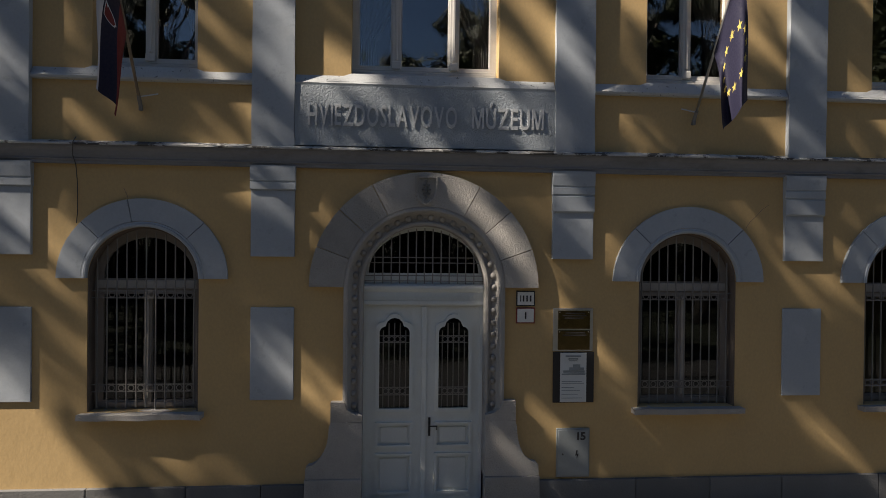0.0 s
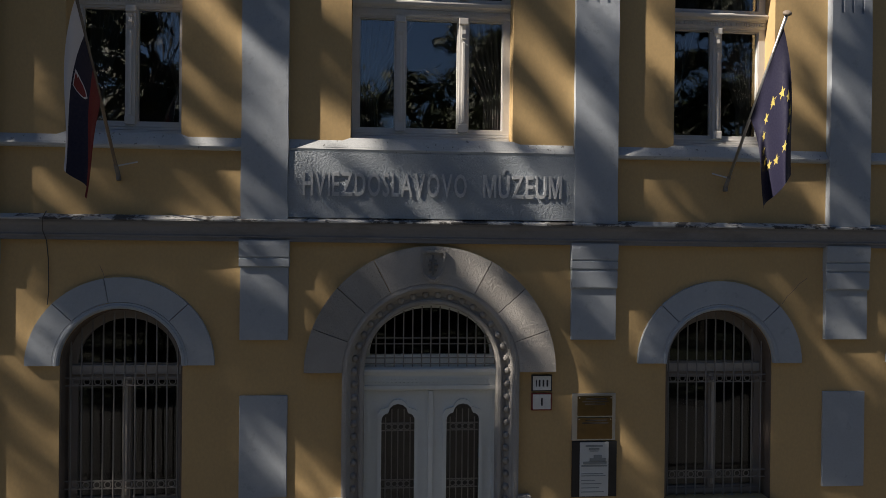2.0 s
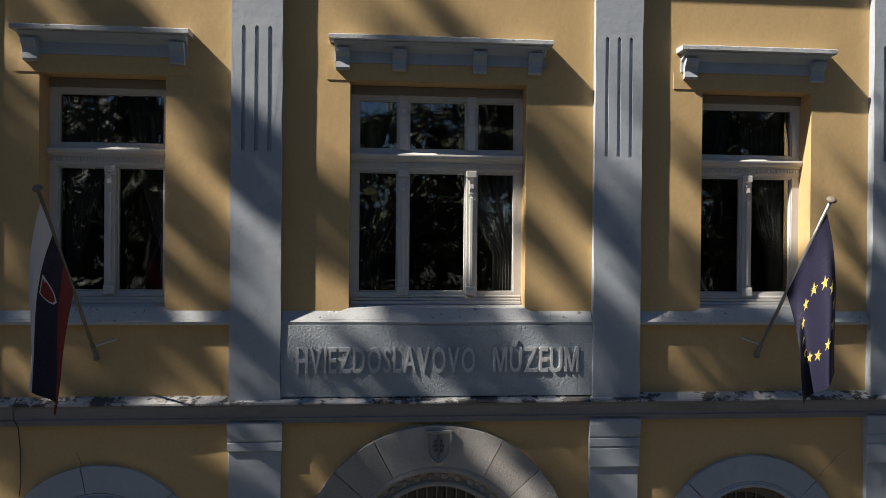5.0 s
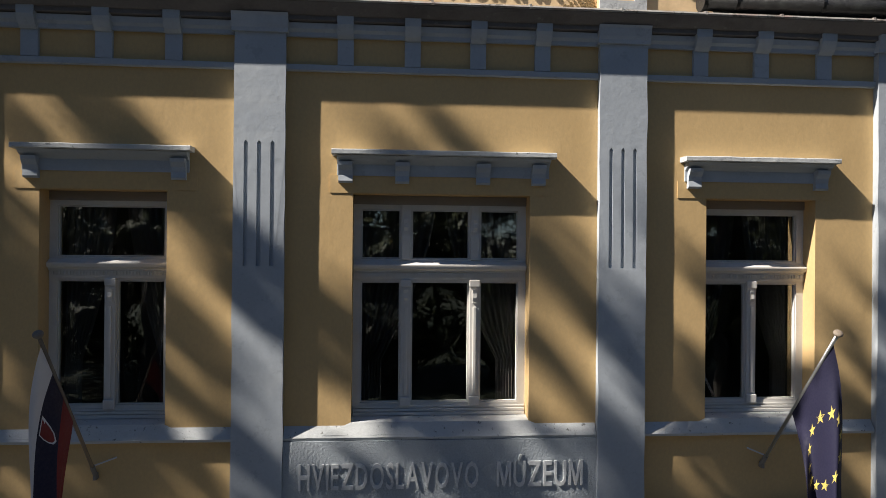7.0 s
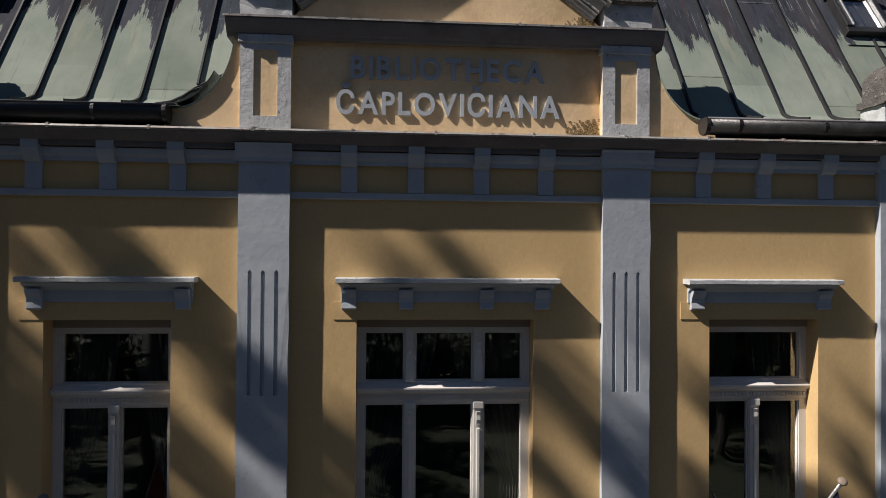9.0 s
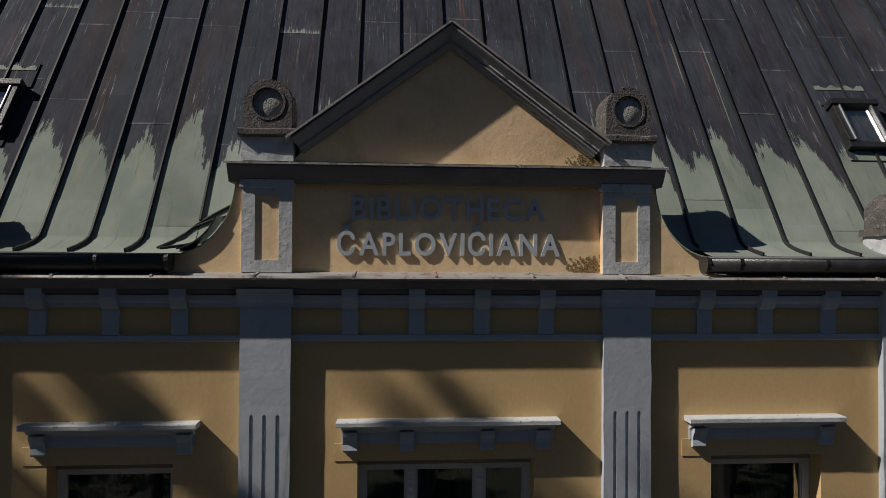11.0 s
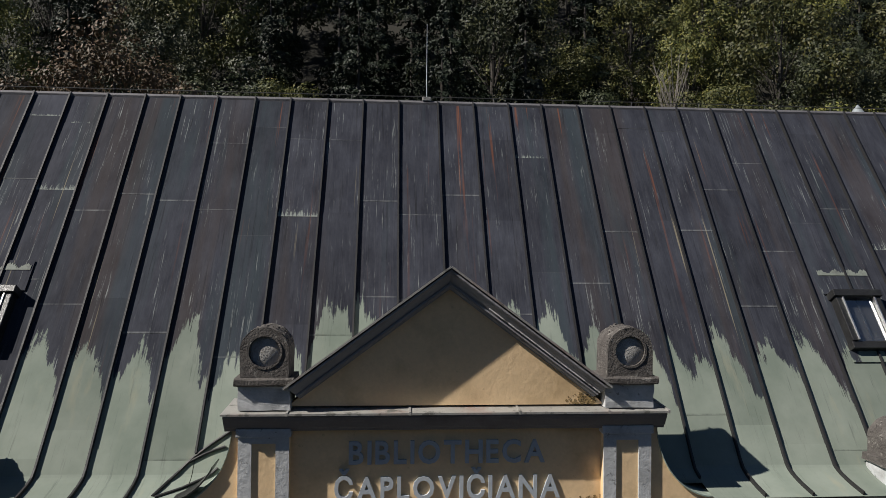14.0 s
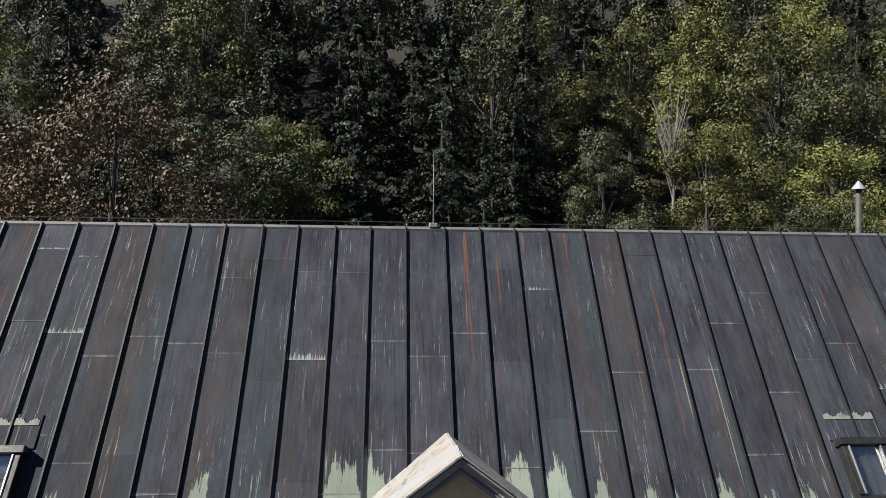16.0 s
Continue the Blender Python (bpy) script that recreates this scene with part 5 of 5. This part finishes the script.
moss_patch(1.62, 11.27, 0.35, 0.13, 0.06, 130)

# loose sheet edge that curls away beside the attic's shoulder
curl = part("curled_sheet", sweep([((-2.95 + 0.66 * math.sin(radians(a)) * 0.9 + 0.0, 10.26 + 0.80 * (1 - math.cos(radians(a)))), (-0.5, 0.87)) for a in range(8, 62, 6)],
                                  [(0.035, -0.05), (0.05, -0.05), (0.055, 0.25), (0.04, 0.25)]), GUTTER, roof, "loose dark sheet edge")

for line in ([(-2.40, 10.87), (-2.47, 10.82), (-2.66, 10.70), (-2.84, 10.57), (-2.95, 10.46), (-3.04, 10.38), (-3.13, 10.30)], [(-2.49, 10.68), (-2.60, 10.65), (-2.71, 10.61), (-2.86, 10.54)],
             [(-2.54, 10.48), (-2.60, 10.43), (-2.67, 10.395), (-2.87, 10.335), (-3.10, 10.295)]):
    bm = bmesh.new()
    spots_on = [Vector((x, roof_at(s_of_z(z)).x - 0.02, z + 0.015)) for x, z in line]
    for p, q in zip(spots_on, spots_on[1:]):
        rod(p, q, 0.017, bm, 6)
    part("fan_seam", bm, SEAM, roof)

# ---- hillside and trees ----
def hill_z(x, y):
    return GROUND + max(0.0, y - 12.0) * 0.60 + max(0.0, y - 50.0) * 0.25 + 0.8 * noise.noise((x * 0.06, y * 0.06, 3.0)) * min(1.0, max(0.0, y - 12) / 8)


bm = bmesh.new()
nx, ny = 44, 26
grid = [[bm.verts.new((-110 + 220 * i / nx, 12 + 118 * (j / ny) ** 1.3, hill_z(-110 + 220 * i / nx, 12 + 118 * (j / ny) ** 1.3) - 0.02)) for i in range(nx + 1)] for j in range(ny + 1)]
for j in range(ny):
    for i in range(nx):
        bm.faces.new((grid[j][i], grid[j][i + 1], grid[j + 1][i + 1], grid[j + 1][i]))
EARTH = material("dark_forest_floor", (0.013, 0.012, 0.007), 0.95, spread=0.4, grain=(0.6, 6), bump=0.5, bump_size=3)
tagged(part("hillside", bm, EARTH, smooth=True), "steep dark wooded hillside behind the museum", "hillside", kind="structure")


def leaf_material(name, a, b, c):
    m = bpy.data.materials.new(name)
    m.use_nodes = True
    n, l = m.node_tree.nodes, m.node_tree.links
    p = n["Principled BSDF"]
    geo, info = n.new("ShaderNodeNewGeometry"), n.new("ShaderNodeObjectInfo")
    r = n.new("ShaderNodeValToRGB")
    r.color_ramp.elements[0].color, r.color_ramp.elements[1].color = (*a, 1), (*c, 1)
    e = r.color_ramp.elements.new(0.5)
    e.color = (*b, 1)
    l.new(geo.outputs["Random Per Island"], r.inputs[0])
    h = n.new("ShaderNodeHueSaturation")
    v = n.new("ShaderNodeMapRange")
    for k, x in enumerate((0, 1, 0.5, 1.4)):
        v.inputs[k + 1].default_value = x
    l.new(info.outputs["Random"], v.inputs[0])
    l.new(v.outputs[0], h.inputs["Value"])
    l.new(r.outputs[0], h.inputs["Color"])
    l.new(h.outputs[0], p.inputs["Base Color"])
    p.inputs["Roughness"].default_value = 0.6
    p.inputs["Specular IOR Level"].default_value = 0.3
    return m


LEAF_GREEN = leaf_material("green_leaves", (0.0185, 0.0259, 0.0104), (0.0296, 0.0385, 0.0148), (0.0518, 0.0592, 0.0229))
LEAF_YELLOW = leaf_material("yellow_green_leaves", (0.0355, 0.0462, 0.0115), (0.0763, 0.0844, 0.0204), (0.1465, 0.1350, 0.0337))
LEAF_BROWN = leaf_material("autumn_brown_leaves", (0.0666, 0.0533, 0.0248), (0.1199, 0.0781, 0.0391), (0.1687, 0.1048, 0.0569))
LEAF_DARK = leaf_material("dark_needles", (0.0059, 0.0104, 0.0052), (0.0089, 0.0155, 0.0074), (0.0141, 0.0229, 0.0104))
BARK = material("grey_brown_bark", (0.035, 0.030, 0.025), 0.9, spread=0.3, grain=(4, 30), bump=0.8, bump_size=20, stretch=(1, 1, 0.3))


def leaves_mesh(name, centres, outward, size, rs, up=0.35):
    """One small kite-shaped leaf, folded a little, at every centre."""
    k = len(centres)
    nrm = outward * 1.2 + np.array((0, 0, up)) + rs.normal(size=(k, 3)) * 0.33
    nrm /= np.linalg.norm(nrm, axis=1)[:, None]
    d1 = rs.normal(size=(k, 3))
    d1 -= nrm * np.sum(d1 * nrm, axis=1)[:, None]
    d1 /= np.linalg.norm(d1, axis=1)[:, None]
    d2 = np.cross(nrm, d1)
    s = size * rs.uniform(0.6, 1.35, size=(k, 1))
    v = np.empty((k, 4, 3))
    v[:, 0] = centres - d1 * s
    v[:, 1] = centres + d2 * s * 0.55
    v[:, 2] = centres + d1 * s
    v[:, 3] = centres - d2 * s * 0.55
    me = bpy.data.meshes.new(name)
    me.vertices.add(4 * k)
    me.vertices.foreach_set("co", v.reshape(-1))
    me.loops.add(4 * k)
    me.loops.foreach_set("vertex_index", np.arange(4 * k, dtype=np.int32))
    me.polygons.add(k)
    me.polygons.foreach_set("loop_start", np.arange(0, 4 * k, 4, dtype=np.int32))
    me.update(calc_edges=True)
    return me


def broad_tree(height, radius, count, leaf, mat, seed, label, clumps=70, spread=0.16, bottom=0.22, limb_end=0.75, centres=None):
    rs = np.random.RandomState(seed)
    t = thing("tree", label, "tree", group="trees on the hillside")
    bm = rod((0, 0, -0.4), (0.1, 0, height * 0.45), radius * 0.045 + 0.06, sides=9, r2=radius * 0.03 + 0.03)
    rod((0.1, 0, height * 0.44), (-0.1, 0.1, height * 0.85), radius * 0.03 + 0.03, bm, 7, 0.02)
    cc = []
    for _ in range(0 if centres is not None else clumps):
        d = rs.normal(size=3)
        d /= np.linalg.norm(d)
        r = rs.uniform(0.35, 1.0) ** 0.6
        z = height * (bottom + (1 - bottom) * (0.5 + 0.5 * d[2] * r))
        wide = radius * (1 - 0.45 * max(0.0, d[2])) * rs.uniform(0.8, 1.15)
        cc.append((d[0] * r * wide, d[1] * r * wide, z))
    cc = np.array(cc if centres is None else centres)
    clumps = len(cc)
    for c in cc[:: max(1, clumps // 22)]:
        z0 = min(c[2] * 0.75, height * 0.7) * rs.uniform(0.6, 0.95)
        rod((0, 0, z0), tuple(np.array((0, 0, z0)) * (1 - limb_end) + c * limb_end), 0.05, bm, 5, 0.012)
    part("trunk", bm, BARK, t)
    which = rs.randint(0, clumps, count)
    size = radius * spread * rs.uniform(0.6, 1.35, size=(clumps, 1))
    off = rs.normal(size=(count, 3))
    off /= np.linalg.norm(off, axis=1)[:, None]
    off *= rs.uniform(0.2, 1.0, size=(count, 1)) ** 0.5 * size[which] * 1.5
    off[:, 2] *= 0.7
    me = leaves_mesh("crown", cc[which] + off, off / np.linalg.norm(off, axis=1)[:, None], leaf, rs)
    me.materials.append(mat)
    o = new("crown", me)
    o.parent = t
    return t


def fir(height, radius, count, seed, label):
    rs = np.random.RandomState(seed)
    t = thing("tree", label, "tree", group="trees on the hillside")
    part("trunk", rod((0, 0, -0.4), (0, 0, height * 0.97), 0.2, sides=8, r2=0.02), BARK, t)
    whorls = 150
    bh = rs.uniform(0.06, 1.0, whorls) ** 1.2
    ba = rs.uniform(0, 2 * np.pi, whorls)
    bl = radius * (1.06 - bh) * rs.uniform(0.65, 1.15, whorls)
    k = rs.choice(whorls, count, p=bl / bl.sum())
    u = rs.uniform(0.02, 1.0, count) ** 0.75
    r = bl[k] * u
    side = rs.normal(size=count) * 0.16 * bl[k] * (1.1 - u)
    c = np.stack([r * np.cos(ba[k]) - side * np.sin(ba[k]), r * np.sin(ba[k]) + side * np.cos(ba[k]),
                  height * bh[k] - 0.38 * r + 0.10 * r * r / radius - np.abs(rs.normal(size=count)) * 0.22 + 0.5], 1)
    me = leaves_mesh("crown", c, np.stack([np.cos(ba[k]), np.sin(ba[k]), 0 * u], 1) * 0.5, 0.12, rs, 0.6)
    me.materials.append(LEAF_DARK)
    o = new("crown", me)
    o.parent = t
    return t


kinds = {
    "g": broad_tree(13, 4.2, 22000, 0.084, LEAF_GREEN, 1, "dense green broadleaf tree on the hillside", 48, 0.2),
    "h": broad_tree(11, 3.6, 21000, 0.078, LEAF_GREEN, 2, "rounded green tree with dark gaps on the hillside", 42, 0.19),
    "y": broad_tree(12, 4.0, 22000, 0.086, LEAF_YELLOW, 3, "yellow-green broadleaf tree turning in autumn", 45, 0.2),
    "b": broad_tree(12, 4.4, 22000, 0.062, LEAF_BROWN, 4, "thin-leaved brown autumn tree behind the roof", 120, 0.13),
    "f": fir(17, 3.4, 14000, 5, "dark green fir tree on the hillside"),
    "G": broad_tree(14, 4.6, 13000, 0.108, LEAF_GREEN, 6, "green tree high on the wooded slope", 42, 0.2),
    "Y": broad_tree(13, 4.3, 13000, 0.108, LEAF_YELLOW, 7, "yellowing tree high on the wooded slope", 40, 0.2),
    "K": broad_tree(14, 4.6, 5200, 0.19, LEAF_GREEN, 8, "green tree near the top of the wooded slope", 45, 0.2),
}
rng = random.Random(11)
place = [
    ("b", -13.5, 25, 1.35), ("b", -18.5, 24, 1.2), ("b", -9.5, 24.0, 0.95), ("h", -3.4, 24.5, 0.86), ("f", 2.2, 33, 0.95), ("f", 7.6, 35, 1.05), ("g", -9.5, 32, 0.95), ("y", -7.0, 36, 0.9),
    ("f", -3.0, 38, 1.0), ("f", 3.0, 36, 0.95), ("h", 11.0, 26, 0.8), ("y", 16.5, 25, 0.8), ("y", 12.5, 24, 0.6), ("h", 12.0, 33, 0.9), ("f", 6.5, 33, 0.8), ("y", 19.0, 34, 0.95), ("y", 23.5, 28, 0.9),
    ("g", -15.5, 36, 1.0), ("f", -20.0, 38, 1.0), ("g", -24.0, 31, 1.0), ("y", 13.5, 43, 1.0), ("g", 21.0, 25, 0.8), ("h", -22.0, 25, 0.9), ("f", 4.2, 29, 0.7), ("y", 27.0, 33, 1.0), ("g", 30.0, 38, 1.0), ("h", 26.0, 24, 0.8), ("g", 31.0, 29, 0.9),
]
for j in range(5):
    for i in range(12):
        y = 42 + 7.0 * j + rng.uniform(-2, 2)
        x = (i - 5 + 0.5 * (j % 2)) * (6.2 + 0.5 * j) + rng.uniform(-2, 2) + 2
        place.append(("K" if j > 2 else rng.choice("fGffGf" if -12 < x < 9 and y < 60 else "GGGYfG" if x < 6 else "YGYYfG"), x, y, rng.uniform(0.9, 1.2)))
first = set()
for kind, x, y, s in place:
    m = pose(x, y, hill_z(x, y) - 0.2, 0, 0, rng.uniform(0, 360)) @ Matrix.Diagonal((s, s, s * rng.uniform(0.9, 1.15), 1))
    c = kinds[kind]
    if kind in first:
        c = copy_thing(c, m)
    first.add(kind)
    c.matrix_basis = m

# unseen dense shrubs across the street, added to hide the bright horizon from the panes
shrub = broad_tree(7.5, 4.4, 5200, 0.19, LEAF_GREEN, 9, "added unseen dark shrub across the street", 60, 0.2, 0.0)
for i in range(15):
    c = shrub if i == 0 else copy_thing(shrub, Matrix())
    c.matrix_basis = pose(-44 + 6.2 * i + rng.uniform(-1, 1), -29.5 - rng.uniform(0, 3), GROUND, 0, 0, rng.uniform(0, 360))
    tagged(c, category="shrub", group="street shrubs")

# a bare tree among the leaves
bare = thing("bare_tree", "bare grey tree with upright thin branches", "tree")
bm = rod((0, 0, 0), (0.1, 0, 7), 0.14, sides=7, r2=0.07)
for i in range(46):
    z0, a, ln = rng.uniform(3.0, 7.0), rng.uniform(0, 6.28), rng.uniform(1.5, 4.2)
    e = Vector((0.32 * ln * math.cos(a), 0.32 * ln * math.sin(a), z0 + ln))
    rod((0.06, 0, z0), e, 0.045, bm, 5, 0.012)
    for k in range(3):
        p = Vector((0.06, 0, z0)).lerp(e, rng.uniform(0.4, 0.9))
        rod(p, p + Vector((rng.uniform(-0.6, 0.6), rng.uniform(-0.6, 0.6), rng.uniform(0.3, 1.1))), 0.018, bm, 4, 0.006)
part("limb", bm, material("pale_dead_wood", (0.16, 0.145, 0.125), 0.9, spread=0.2, bump=0.2), bare)
bare.location = (17.4, 35.5, hill_z(17.4, 35.5) + 1.5)

# tall park trees on the street side, whose thin crowns throw the dappled shade
STREET = ((-32.0, -19.0, 26, 5.5, 9000, 60), (-9.5, -18.5, 22, 5.0, 9000, 60), (7.5, -24.0, 20, 5.5, 10000, 70), (14.0, -21.0, 17, 5.5, 9000, 60))
street = []
for i, (x, y, h, r, n_l, cl) in enumerate(STREET):
    t = broad_tree(h, r, n_l, 0.17, LEAF_GREEN, 40 + i, "tall park tree with a thin crown by the street", cl, 0.11, 0.35)
    tagged(t, group="street trees")
    t.location = (x, y, GROUND)
    street.append(t)
# the great tree in the sun's way: a wide crown, thick below and open above
rs = np.random.RandomState(SEED)
lean = 1 / -SUN.y
crown = []
for _ in range(560):
    far = rs.uniform(2.8, 4.8)
    fx, fz = rs.uniform(-6.5, 6.5), rs.uniform(-1.0, 9.3)
    if fz < 4.4:
        thick = ((0.62 if fx < -3.0 else 0.70) if fz > 2.4 else 0.86) if fx < -1.0 else 0.95 if fz < 2.4 else (0.70 if fx > 3.8 else 0.52) if fx > 2.5 else 0.34
        if fx < -4.0 and fz < 2.4:
            thick = 0.10
        elif fx < -2.4 and fz < 1.0:
            thick = 0.62
    elif fz < 6.5 and fx > 0.8:
        thick = 0.82 if fx < 3.6 else 0.80 if fz < 5.5 else 0.70
    elif fz < 5.5:
        thick = 0.78 if fx < -1.9 else 0.68
    else:
        thick = (0.66 if fz < 6.4 else 0.50 if fz < 7.2 else 0.42) - (0.07 if fz > 7.0 and fx > 0 else 0.04) * fx - (0.2 if fx > -1.5 else 0.05) * max(0.0, fz - 8.0) + (0.08 if fx > 0.3 and fz < 7.0 else 0.0)
    if rs.uniform() < -math.log(1 - thick) / 3.3:
        crown.append((fx + 13.6 + SUN.x * lean * far, 3.8 - far, fz + SUN.z * lean * far - GROUND))
great = broad_tree(23, 4.4, 65 * len(crown), 0.12, LEAF_GREEN, 77, "great park tree with a wide open crown by the street", 260, 0.055, 0.35, 0.9, crown)
tagged(great, group="street trees")
great.location = (-13.6, -3.8, GROUND)
# the park goes on behind the camera
for x, y, s in ((-14, -27, 1.0), (-26, -24, 1.1), (10, -31, 1.15), (22, -27, 1.2), (30, -18, 1.1), (24, -12, 0.9), (-32, -16, 1.1), (36, -30, 1.2), (-38, -28, 1.2)):
    c = copy_thing(street[rng.randrange(2, 4)], pose(x, y, GROUND, 0, 0, rng.uniform(0, 360)))
    c.scale = (s * 1.2, s * 1.2, s)
for i in range(22):
    x, y = (-42 + 7 * i if i < 13 else -25 + 6 * (i - 13)) + rng.uniform(-2, 2), (-33 if i < 13 else -43) - rng.uniform(0, 5)
    s = rng.uniform(0.8, 1.1)
    c = copy_thing(kinds["K"], pose(x, y, GROUND, 0, 0, rng.uniform(0, 360)))
    c.scale = (s * 1.25, s * 1.25, s * 1.2)
    tagged(c, "bushy park tree across the street", group="street trees")
